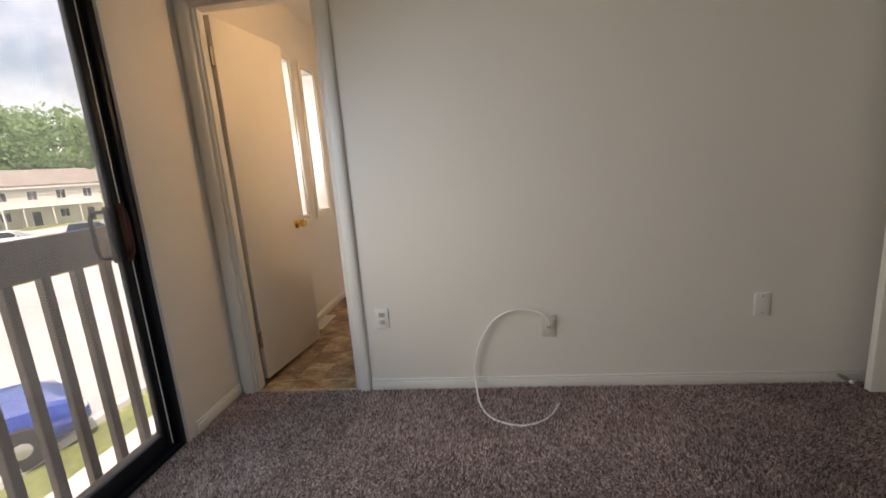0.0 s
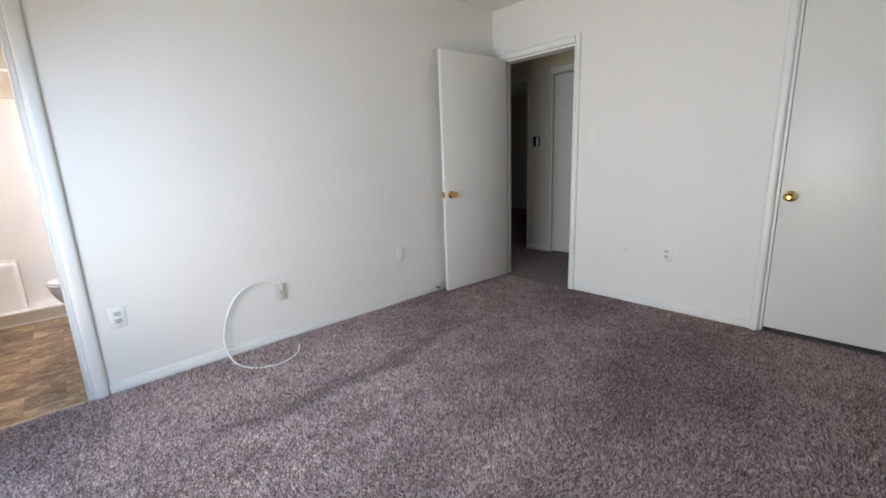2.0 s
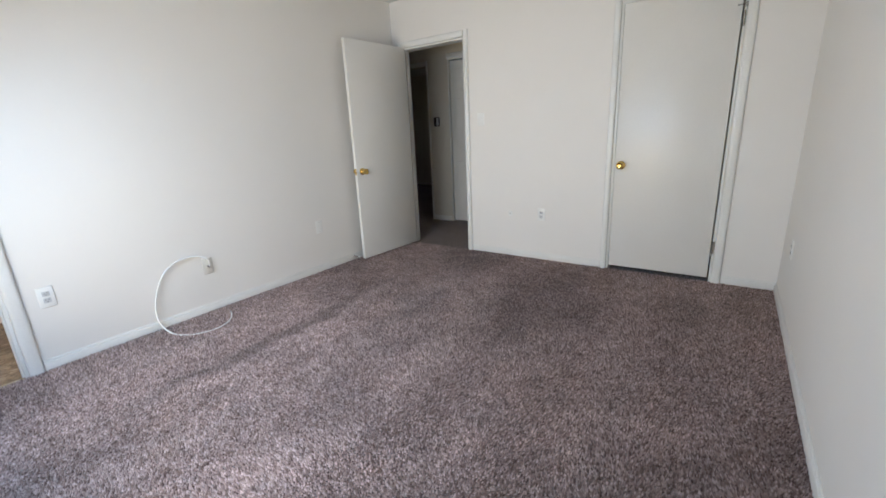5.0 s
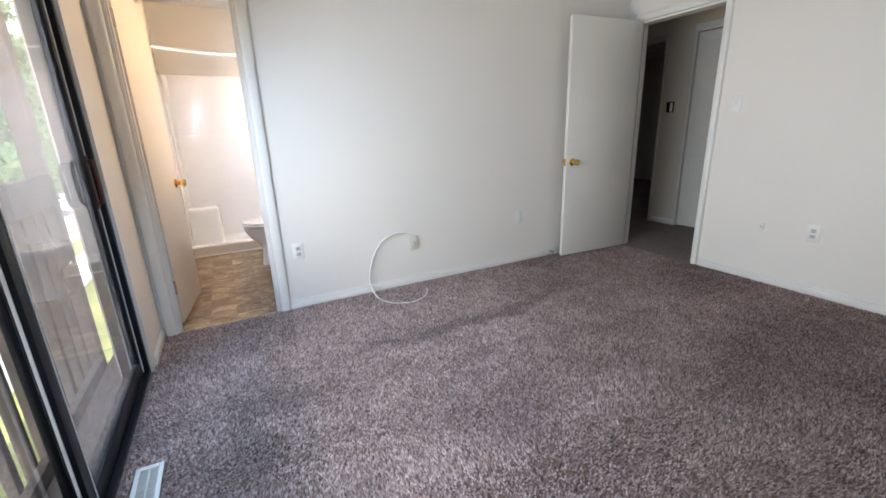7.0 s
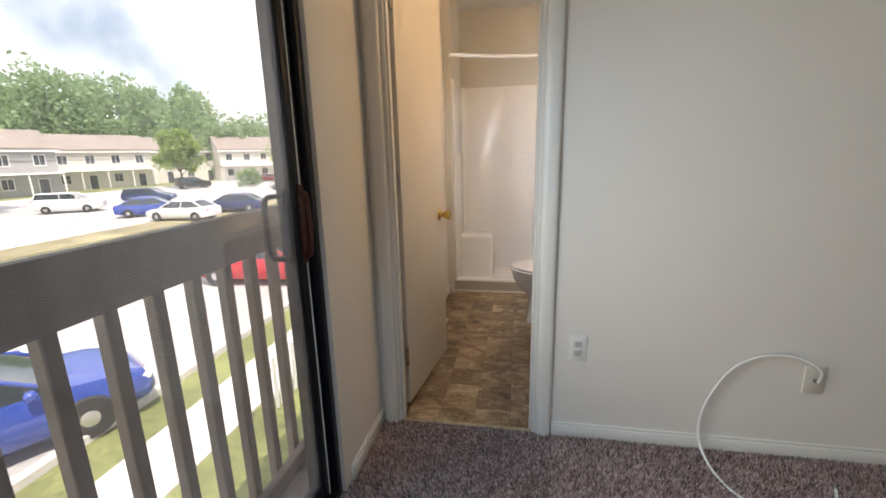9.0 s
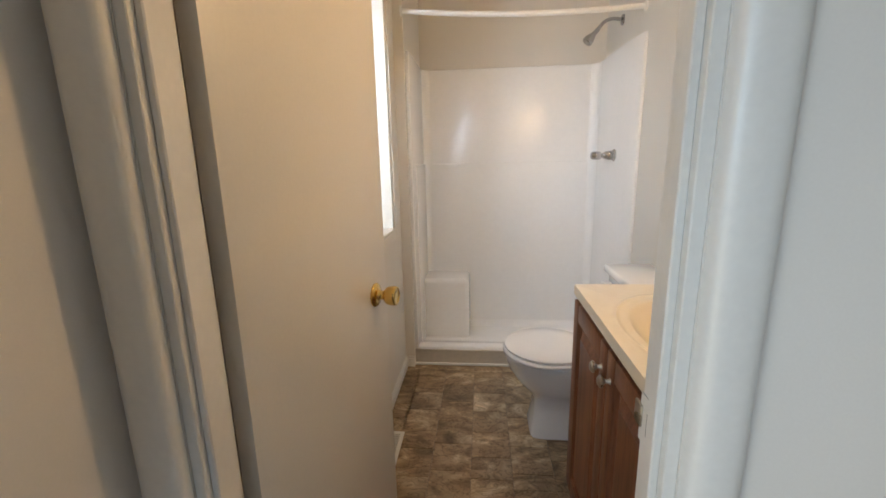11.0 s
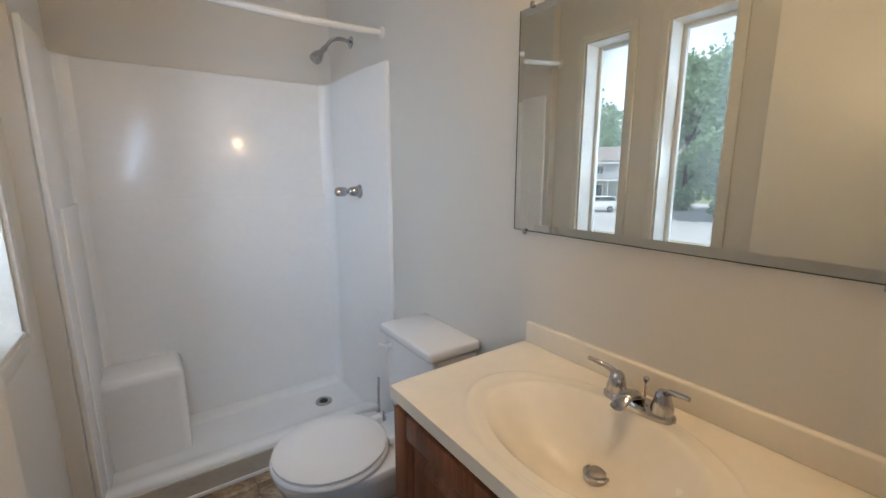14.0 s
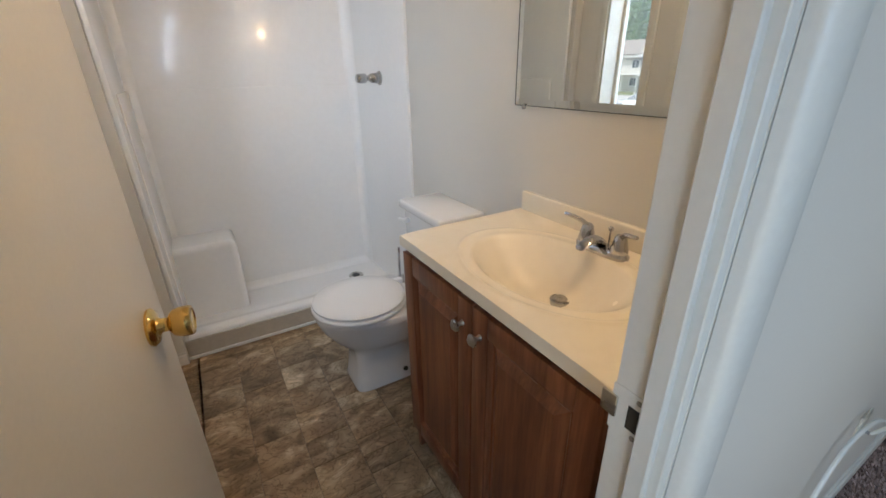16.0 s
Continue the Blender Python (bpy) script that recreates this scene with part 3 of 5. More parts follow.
def lay_tiles():
    cols = [(-0.7625 + 0.0475 - 0.0475, 0.095)] + [(-0.68 + 0.1675 * k + 0.0, 0.1675) for k in range(7)]
    for k, (x0, w) in enumerate(cols):
        y = 0.02 - rng.choice((0, 0.04, 0.0825))
        while y < 1.93:
            d = rng.choice((0.165, 0.165, 0.165, 0.165, 0.0825, 0.125))
            lo, hi = max(y, 0.021), min(y + d, 1.925)
            if hi - lo > 0.03:
                t = new("tile", TILES[(w, d)])
                t.location = (x0 + w / 2, y + d / 2, 0)
                if hi - lo < d - 1e-4:
                    t.scale[1] = (hi - lo) / d
                    t.location[1] = (lo + hi) / 2
                if x0 + w > BX:
                    t.scale[0] = (BX - x0) / w
                    t.location[0] = (x0 + BX) / 2
                t.parent = floor_bath
            y += d


# ---- doors ----
def knob(parent, m, local=True, label="polished brass knob"):
    """A round door knob on its rose; local z points away from the leaf."""
    bm = lathe(bmesh.new(), [(0.032, 0), (0.033, 0.004), (0.029, 0.009), (0.016, 0.012), (0.012, 0.018), (0.012, 0.027), (0.017, 0.030), (0.0235, 0.036),
                             (0.0262, 0.046), (0.0265, 0.058), (0.025, 0.0635), (0.0205, 0.0645), (0.018, 0.0625), (0.006, 0.0625)], m, 28)
    return part("knob", bm, BRASS, parent, label, local=local)


def hinge(parent, x, y, z, local=True):
    bm = lathe(bmesh.new(), [(0.0065, -0.045), (0.0065, 0.045)], pose(x, y, z), 12)
    box(bm, x - 0.02, x + 0.02, y - 0.0015, y + 0.0015, z - 0.044, z + 0.044, bevel=0.0005)
    return part("hinge", bm, STEEL, parent, "worn steel hinge", local=local)


def flush_door(name, label, base, turn, width, height, knob_side=-1, both=True, knob_z=0.86, edge_plate=True, backset=0.065):
    """A flush leaf in its own frame: hinge at x=0, leaf along +x, faces at y=0 and y=0.035."""
    ob = thing(name, label, "door", base, turn=turn)
    part("leaf", boxes((0, width, 0, 0.035, 0, height), bevel=0.0025, segments=2), DOOR, ob, local=True)
    kx = width - backset
    knob(ob, pose(kx, 0, knob_z, 90, 0, 0))
    if both:
        knob(ob, pose(kx, 0.035, knob_z, -90, 0, 0))
    if edge_plate:
        part("latch_plate", boxes((width - 0.001, width + 0.0015, 0.006, 0.029, knob_z - 0.03, knob_z + 0.03), (width, width + 0.01, 0.011, 0.024, knob_z - 0.01, knob_z + 0.01), bevel=0.0008),
             BRASS, ob, "brass latch plate", local=True)
    return ob


# bathroom leaf, hinged on the window side and swung in
bath_angle = math.degrees(math.atan2(0.588, 0.080))
bath_door = flush_door("bathroom_door", "cream flush door with brass knob, standing open into the bathroom", (-0.660, 0.100, 0.030), bath_angle, 0.60, 2.0, knob_z=0.86, both=False, backset=0.088)
for z in (0.25, 1.80):
    hinge(bath_door, -0.006, 0.003, z)
# bedroom leaf, nearly flat against the wall
bed_angle = math.degrees(math.atan2(0.047, -0.775))
bed_door = flush_door("bedroom_door", "white flush door with brass knob, open against the wall", (3.181, -0.141, 0.018), bed_angle, 0.775, 2.027, both=True)
# closet leaf, shut
closet = thing("closet_door", "white flush closet door with brass knob, shut", "door", (3.20, -2.64, 0.012))
part("leaf", boxes((3.197, 3.232, -2.995, -2.270, 0.038, 2.05), bevel=0.0025, segments=2), DOOR, closet)
knob(closet, pose(3.197, -2.318, 0.885, 0, -90, 0), local=False)
for z in (0.28, 1.83):
    hinge(closet, 3.190, -3.008, z, local=False)
bm = boxes((3.178, 3.186, -3.02, -2.965, 1.905, 1.914), (3.18, 3.1965, -3.022, -3.008, 1.895, 1.924), bevel=0.002)
part("flip_latch", bm, STEEL, closet, "small bronze flip latch")

# six-panel door in the hall, shut
hall_door = thing("hall_door", "white six-panel hall door with knob, shut", "door", (4.4, -0.36, 0.01))
bm = boxes((4.396, 4.428, -0.633, 0.080, 0.022, 2.078), bevel=0.002)
part("leaf", bm, DOOR, hall_door)
for y0 in (-0.56, -0.23):
    for z0, z1 in ((0.22, 0.82), (0.98, 1.62), (1.72, 1.98)):
        part("raised_panel", boxes((4.389, 4.398, y0, y0 + 0.25, z0, z1), (4.384, 4.39, y0 + 0.03, y0 + 0.22, z0 + 0.03, z1 - 0.03), bevel=0.004), DOOR, hall_door)
knob(hall_door, pose(4.396, -0.565, 0.92, 0, -90, 0), local=False)
structure("jamb_hall_door", boxes((4.38, 4.49, -0.65, -0.635, 0, 2.11), (4.38, 4.49, 0.095, 0.11, 0, 2.11), (4.38, 4.49, -0.635, 0.095, 2.093, 2.11), (4.45, 4.49, -0.635, 0.095, 0, 2.09)), TRIM, "painted lining of the hall door", "door jamb")

# strike plate with its broken bit of jamb
strike = thing("strike_plate", "painted strike plate with bare steel lip on doorjamb", "strike plate", (-0.0835, 0.05, 0.90))
part("plate", boxes((-0.0855, -0.0832, 0.022, 0.0775, 0.868, 0.938), bevel=0.0008), TRIM, strike, "painted-over plate")
part("lip", boxes((-0.0885, -0.0842, 0.068, 0.090, 0.889, 0.921), bevel=0.0018, segments=3), NICKEL, strike, "bare steel lip")
part("latch_hole", boxes((-0.0860, -0.0854, 0.030, 0.054, 0.885, 0.919), bevel=0.0002), SLOT, strike)
for z in (0.876, 0.930):
    part("screw", lathe(bmesh.new(), [(0.004, 0), (0.003, 0.0012)], pose(-0.0855, 0.042, z, 0, -90, 0), 10), STEEL, strike)


# ---- plates, cable, stop, registers ----
def outlet(name, label, centre, axis, out, kind):
    """A wall plate of 70 by 115 mm with its fittings; axis is the wall's normal."""
    ob = thing(name, label, "switch plate" if kind == "switch" else "wall plate", centre, "electrical wall plates")

    def block(du0, du1, dz0, dz1, d0, d1):
        x, y, z = centre
        a, b = sorted((out * d0, out * d1))
        return (x + a, x + b, y + du0, y + du1, z + dz0, z + dz1) if axis == "x" else (x + du0, x + du1, y + a, y + b, z + dz0, z + dz1)
    if kind == "phone":
        part("plate", boxes(block(-0.019, 0.019, -0.024, 0.024, 0, 0.012), bevel=0.003, segments=2), PLATE, ob)
        part("jack", boxes(block(-0.005, 0.005, -0.006, 0.003, 0.0118, 0.0126)), STEEL, ob, "small dark jack")
        return ob
    part("plate", boxes(block(-0.036, 0.036, -0.058, 0.058, 0, 0.006), bevel=0.003, segments=2), ALMOND if kind == "plain" else PLATE, ob)
    if kind == "duplex":
        for dz in (-0.0195, 0.0195):
            r = part("receptacle", boxes(block(-0.0165, 0.0165, dz - 0.0135, dz + 0.0135, 0.005, 0.0085), bevel=0.002, segments=2), SOCKET, ob)
            for du in (-0.0062, 0.0062):
                part("slot", boxes(block(du - 0.0012, du + 0.0012, dz - 0.001, dz + 0.008, 0.0083, 0.0089)), SLOT, r)
            part("slot", boxes(block(-0.0025, 0.0025, dz - 0.0095, dz - 0.005, 0.0083, 0.0089)), SLOT, r)
    if kind == "switch":
        part("toggle", boxes(block(-0.005, 0.005, -0.003, 0.012, 0.005, 0.016), bevel=0.002), PLATE, ob)
    if kind == "blank":
        for dz in (-0.042, 0.042):
            part("screw", boxes(block(-0.003, 0.003, dz - 0.003, dz + 0.003, 0.0055, 0.0068), bevel=0.0008), STEEL, ob)
    return ob


outlet("outlet", "white duplex outlet beside the bathroom door", (0.096, 0.0, 0.420), "y", -1, "duplex")
outlet("blank_plate", "white blank wall plate above the baseboard", (1.988, 0.0, 0.421), "y", -1, "blank")
outlet("outlet", "white duplex outlet between the doors", (E, -1.656, 0.432), "x", -1, "duplex")
outlet("light_switch", "white toggle light switch by the bedroom door", (E, -1.036, 1.306), "x", -1, "switch")
outlet("phone_jack", "small white phone jack on the wall", (E, -1.345, 0.425), "x", -1, "phone")
outlet("outlet", "white duplex outlet on the closet-side wall", (2.74, S, 0.43), "y", 1, "duplex")
cableplate = outlet("cable_plate", "almond wall plate with a coaxial socket", (0.968, 0.0, 0.345), "y", -1, "plain")
part("socket", lathe(bmesh.new(), [(0.008, 0), (0.008, 0.006), (0.005, 0.007), (0.005, 0.018)], pose(0.968, -0.005, 0.345, 90, 0, 0), 14), CHROME, cableplate, "threaded metal socket")
cable = thing("coaxial_cable", "white coaxial cable looping from wall plate to carpet", "cable", (0.75, -0.15, 0.0))
bm = tube(bmesh.new(), curve_points([(0.968, -0.026, 0.347), (0.955, -0.05, 0.405), (0.90, -0.035, 0.440), (0.814, -0.026, 0.448), (0.735, -0.022, 0.425), (0.665, -0.022, 0.368),
          (0.605, -0.024, 0.255), (0.578, -0.028, 0.14), (0.580, -0.060, 0.05), (0.598, -0.165, 0.010), (0.645, -0.272, 0.006), (0.72, -0.326, 0.006),
          (0.80, -0.342, 0.006), (0.875, -0.315, 0.006), (0.935, -0.262, 0.006), (0.985, -0.175, 0.010)]), 0.0052, 8)
part("sheath", bm, CABLE, cable)
part("connector", tube(bmesh.new(), [(0.985, -0.175, 0.0105), (0.992, -0.155, 0.013)], 0.006, 10), CHROME, cable, "metal screw connector")
stop = thing("door_stop", "small spring door stop on the baseboard", "door stop", (2.36, -0.012, 0.045))
bm = bmesh.new()
coil = [(2.36 + 0.008 * math.cos(k * 0.9), -0.012 - 0.0011 * k, 0.045 + 0.008 * math.sin(k * 0.9)) for k in range(62)]
part("spring", tube(bm, coil, 0.0018, 5), STEEL, stop)
part("tip", lathe(bmesh.new(), [(0.008, 0), (0.009, 0.006), (0.006, 0.012)], pose(2.36, -0.080, 0.045, 90, 0, 0), 12), PLATE, stop, "white rubber tip")


def register(name, label, x0, x1, y0, y1, z, turn=0.0):
    ob = thing(name, label, "floor register", ((x0 + x1) / 2, (y0 + y1) / 2, z))
    part("duct", boxes((x0 + 0.012, x1 - 0.012, y0 + 0.015, y1 - 0.015, z, z + 0.001)), SLOT, ob, "dark duct opening")
    part("frame", boxes((x0, x0 + 0.016, y0, y1, z, z + 0.007), (x1 - 0.016, x1, y0, y1, z, z + 0.007), (x0 + 0.016, x1 - 0.016, y0, y0 + 0.02, z, z + 0.007), (x0 + 0.016, x1 - 0.016, y1 - 0.02, y1, z, z + 0.007),
                        ((x0 + x1) / 2 - 0.003, (x0 + x1) / 2 + 0.003, y0 + 0.02, y1 - 0.02, z, z + 0.006), bevel=0.0015), VENT, ob)
    n = int((y1 - y0 - 0.04) / 0.0125)
    sl = mesh_of("slat", boxes((x0 + 0.016, x1 - 0.016, -0.0028, 0.0028, z + 0.001, z + 0.006), bevel=0.001), VENT)
    sl.transform(BASE[ob.name].inverted() @ Matrix.Translation((0, BASE[ob.name].translation.y, 0)))
    for k in range(n):
        s = new("slat", sl)
        s.parent = ob
        s.location[1] = y0 + 0.026 + k * 0.0125 - BASE[ob.name].translation.y
    return ob


register("floor_register", "white enamel floor register beside the balcony door", -0.737, -0.646, -1.545, -1.240, 0.006)
register("bath_register", "white enamel floor register on bathroom vinyl", -0.752, -0.660, 0.93, 1.235, 0.001)

# hall control on the far wall: dark box with a bright cover
ctl = thing("hall_thermostat", "dark thermostat with a shiny cover on hall wall", "thermostat", (4.376, 0.30, 1.35))
part("back", boxes((4.352, 4.3755, 0.262, 0.345, 1.29, 1.405), bevel=0.003), mat("bronze_box", (0.05, 0.035, 0.025), 0.35, 0.6, vary=0.1), ctl)
part("cover", boxes((4.346, 4.353, 0.266, 0.298, 1.30, 1.395), bevel=0.002), mat("shiny_cover", (0.9, 0.9, 0.88), 0.25, vary=0.02), ctl, "pale glossy cover")

# ---- balcony door ----
slider = thing("balcony_door", "black aluminium sliding glass door, shut", "sliding door", (-0.84, -1.365, 0.0))
Y0, Y1 = -2.29, -0.44
frame_parts = [(-0.905, -0.785, Y0, Y0 + 0.03, 0, 2.05), (-0.905, -0.785, Y1 - 0.03, Y1, 0, 2.05), (-0.905, -0.785, Y0 + 0.03, Y1 - 0.03, 2.015, 2.05)]
for f in frame_parts:
    part("frame_bar", boxes(f, bevel=0.003, segments=2), BLACKMETAL, slider)
sill = part("sill_track", boxes((-0.905, -0.785, Y0 + 0.03, Y1 - 0.03, 0.001, 0.022), (-0.822, -0.818, Y0 + 0.03, Y1 - 0.03, 0.022, 0.036), (-0.866, -0.862, Y0 + 0.03, Y1 - 0.03, 0.022, 0.036), bevel=0.0012), BLACKMETAL, slider)


def panel(name, x0, x1, y0, y1, strip, glass=GLASS):
    ob = part(name, boxes((x0, x1, y0, y0 + 0.058, 0.03, 2.015), (x0, x1, y1 - 0.058, y1, 0.03, 2.015), (x0, x1, y0 + 0.058, y1 - 0.058, 0.03, 0.105),
                          (x0, x1, y0 + 0.058, y1 - 0.058, 1.955, 2.015), bevel=0.003, segments=2), BLACKMETAL, slider)
    g = part("pane", boxes(((x0 + x1) / 2 - 0.002, (x0 + x1) / 2 + 0.002, y0 + 0.056, y1 - 0.056, 0.103, 1.957)), glass, ob, "clear glass pane" if glass is GLASS else "glass pane with a slight added haze", smooth=0)
    g.visible_shadow = False
    # thin pale strips draw the bright lines along the stiles
    part("metal_edge", boxes((x0 + 0.008, x0 + 0.017, y0 - 0.003, y0 + 0.001, 0.04, 2.0), (x1 - 0.001, x1 + 0.003, y0 + strip, y0 + strip + 0.004, 0.04, 2.0), (x1 - 0.001, x1 + 0.004, y1 - 0.028, y1 - 0.024, 0.04, 2.0), bevel=0.0008), EDGE_GLEAM, ob, "aluminium edge with its gleam in the colour")
    return ob


panel("fixed_panel", -0.878, -0.850, -2.26, -1.375, 0.05)
moving = panel("sliding_panel", -0.838, -0.806, -1.46, -0.472, 0.052, DOORGLASS)
bm = boxes((-0.806, -0.800, -0.520, -0.484, 0.90, 1.14), bevel=0.002)
tube(bm, curve_points([(-0.80, -0.502, 0.925), (-0.784, -0.504, 0.935), (-0.780, -0.504, 1.02), (-0.784, -0.504, 1.105), (-0.80, -0.502, 1.115)], 5), 0.0075, 10)
part("inner_handle", bm, REDWOOD, moving, "dark red wooden pull")
bm = boxes((-0.846, -0.838, -0.545, -0.490, 0.90, 1.13), bevel=0.002)
tube(bm, curve_points([(-0.846, -0.545, 0.92), (-0.885, -0.56, 0.93), (-0.89, -0.56, 1.02), (-0.885, -0.56, 1.10), (-0.846, -0.545, 1.11)], 5), 0.008, 8)
part("outer_handle", bm, BLACKMETAL, moving, "black outer pull handle")

# ---- balcony rail, ledge and soffit ----
rail = thing("balcony_railing", "weathered brown wooden balcony railing with square balusters", "railing", (-1.20, -1.2, -0.22))
part("top_board", boxes((-1.165, -1.125, -3.4, 0.16, 0.865, 1.03), bevel=0.006, segments=2), RAILWOOD, rail)
part("bottom_board", boxes((-1.165, -1.125, -3.4, 0.16, -0.28, -0.10), bevel=0.006, segments=2), RAILWOOD, rail)
bal = boxes((-0.020, 0.020, -0.020, 0.020, -0.25, 0.94), bevel=0.004)
bal_mesh = mesh_of("baluster", bal, RAILWOOD)
for k in range(24):
    s = new("baluster", bal_mesh)
    s.parent = rail
    s.location = (-1.187 + 1.20, -3.30 + 0.145 * k + 1.2, 0.22)
for y in (0.21, -3.42):
    part("post", boxes((-1.24, -1.15, y - 0.045, y + 0.045, -2.8, 2.36), bevel=0.005), RAILWOOD, rail)
DECK = mat("deck_boards", (0.20, 0.18, 0.155), 0.8, vary=0.2, scale=4, grain=40, bump=0.2)
structure("balcony_ledge", boxes((-1.12, -0.925, -3.4, 0.62, -0.30, -0.16), bevel=0.006), DECK, "grey weathered balcony ledge", "ledge")
STUCCO = mat("outer_siding", (0.55, 0.50, 0.43), 0.85, vary=0.06, scale=2, grain=60, bump=0.3, depth=0.004)
SOFFIT = mat("soffit_paint", (0.40, 0.37, 0.33), 0.8, vary=0.08, scale=3, grain=60)
structure("soffit", boxes((-1.55, -0.925, -3.6, 4.1, 2.40, 2.52), (-1.58, -1.55, -3.6, 4.1, 2.34, 2.70)), SOFFIT, "brown painted roof soffit over the balcony", "soffit")
structure("wall_lower_storey", boxes((-0.92, 7.9, -3.53, 4.0, -2.8, -0.26)), STUCCO, "tan outer wall of the storey below", "wall")


# ---- bathroom windows ----
def narrow_window(name, y0, y1, label):
    ob = tagged(new(name), label, "window", kind="structure")
    BASE[ob.name] = Matrix()
    z0, z1 = 0.885, 2.08
    part("reveal", boxes((-0.915, W + 0.004, y0, y0 + 0.012, z0, z1), (-0.915, W + 0.004, y1 - 0.012, y1, z0, z1), (-0.915, W + 0.004, y0 + 0.012, y1 - 0.012, z1 - 0.012, z1)), WOODFRAME, ob)
    part("sill", boxes((-0.915, W + 0.012, y0 + 0.012, y1 - 0.012, z0, z0 + 0.014), bevel=0.003), WOODFRAME, ob)
    c0, c1 = W + 0.004, W + 0.017
    part("casing", boxes((c0, c1, y0 - 0.042, y0, z0 - 0.045, z1 + 0.042), (c0, c1, y1, y1 + 0.042, z0 - 0.045, z1 + 0.042), (c0, c1, y0, y1, z1, z1 + 0.042), (c0, c1, y0, y1, z0 - 0.045, z0), bevel=0.003, segments=2), WOODFRAME, ob)
    part("sash", boxes((-0.905, -0.875, y0 + 0.012, y0 + 0.034, z0 + 0.014, z1 - 0.012), (-0.905, -0.875, y1 - 0.034, y1 - 0.012, z0 + 0.014, z1 - 0.012),
                       (-0.905, -0.875, y0 + 0.034, y1 - 0.034, z0 + 0.014, z0 + 0.036), (-0.905, -0.875, y0 + 0.034, y1 - 0.034, z1 - 0.034, z1 - 0.012), bevel=0.003, segments=2), WOODFRAME, ob)
    g = part("pane", boxes((-0.892, -0.888, y0 + 0.032, y1 - 0.032, z0 + 0.034, z1 - 0.032)), HAZY, ob, "window pane with an added pale haze", smooth=0)
    g.visible_shadow = False
    return ob


narrow_window("window_1", 0.90, 1.20, "narrow fixed window with cream painted casing")
narrow_window("window_2", 1.40, 1.68, "narrow fixed window with cream painted casing beside the shower")

# ---- shower ----
shower = thing("shower_stall", "white moulded fibreglass shower stall with corner seat", "shower stall", (-0.1, 2.18, 0.0))
SX0, SX1, SY0, SY1, ST = -0.705, 0.455, 1.915, 2.42, 1.822
# the pan: a rounded curb that falls away to the drain and sweeps up the back
pan_line = [(0.0, 0.0), (0.0, 0.104), (0.004, 0.113), (0.013, 0.118), (0.045, 0.117), (0.08, 0.109), (0.13, 0.088), (0.18, 0.069), (0.23, 0.058), (0.28, 0.055), (0.42, 0.056), (0.505, 0.06), (0.505, 0.0)]
part("pan", loft(bmesh.new(), [[Vector((x, SY0 + dy, z)) for dy, z in pan_line] for x in (SX0, SX1)]), SHOWER, shower, smooth=50)
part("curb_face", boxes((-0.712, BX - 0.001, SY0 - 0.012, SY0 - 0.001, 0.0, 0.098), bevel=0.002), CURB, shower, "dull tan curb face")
part("caulk_strip", boxes((-0.712, BX - 0.001, SY0 - 0.024, SY0 - 0.0125, 0.0, 0.016), bevel=0.004, segments=2), PLATE, shower, "white caulk strip")
part("back_panel", boxes((SX0, SX1, SY1, SY1 + 0.04, 0.04, ST), bevel=0.012, segments=3), SHOWER, shower)
part("back_relief", boxes((SX0 + 0.02, SX1 - 0.02, SY1 - 0.0025, SY1 + 0.003, 0.06, 1.22), bevel=0.0025, segments=4), SHOWER, shower)
bm = boxes((-0.7115, SX0 + 0.014, SY0 - 0.01, SY1 + 0.02, 0.10, ST), bevel=0.006, segments=3)
part("left_panel", bm, SHOWER, shower)
part("left_relief", boxes((-0.696, -0.683, SY0 + 0.10, SY1 - 0.005, 0.06, 1.22), bevel=0.006, segments=4), SHOWER, shower)
side = [[Vector((x0, y, z)) for z in (0.035, ST)] + [Vector((BX - 0.001, y, z)) for z in (ST, 0.035)] for y, x0 in ((1.762, BX - 0.013), (1.775, BX - 0.018), (1.86, BX - 0.028), (1.95, BX - 0.040), (SY1 + 0.02, BX - 0.048))]
part("right_panel", loft(bmesh.new(), side), SHOWER, shower, smooth=30)


def cove(x, y, sx, sy, z0, z1, r):
    """A hollow quarter-round that eases two panels into one another."""
    ring = [Vector((x, y, 0))] + [Vector((x + sx * r * (1 - math.cos(a)), y + sy * r * (1 - math.sin(a)), 0)) for a in [math.pi / 2 * k / 8 for k in range(9)]]
    return loft(bmesh.new(), [[p + Vector((0, 0, z)) for p in ring] for z in (z0, z1)])


part("corner_cove", cove(BX - 0.0485, SY1 + 0.001, -1, -1, 0.05, ST - 0.003, 0.06), SHOWER, shower, smooth=60)
part("corner_cove", cove(SX0 + 0.012, SY1 + 0.001, 1, -1, 0.05, ST - 0.003, 0.06), SHOWER, shower, smooth=60)
floor_ring = [Vector((0, SY1 + 0.001, 0.05))] + [Vector((0, SY1 + 0.001 - 0.07 * (1 - math.cos(a)), 0.05 + 0.07 * (1 - math.sin(a)))) for a in [math.pi / 2 * k / 8 for k in range(9)]]
part("floor_cove", loft(bmesh.new(), [[p + Vector((x, 0, 0)) for p in floor_ring] for x in (SX0 + 0.01, SX1 - 0.01)]), SHOWER, shower, smooth=60)
part("corner_seat", boxes((-0.762, -0.385, 2.19, SY1 + 0.036, 0.0, 0.466), bevel=0.034, segments=6), SHOWER, shower)
drain = part("drain", lathe(bmesh.new(), [(0.046, 0.054), (0.046, 0.062), (0.042, 0.064), (0.034, 0.0625)], pose(0.262, 2.225, 0.0), 24), NICKEL, shower, "round metal drain")
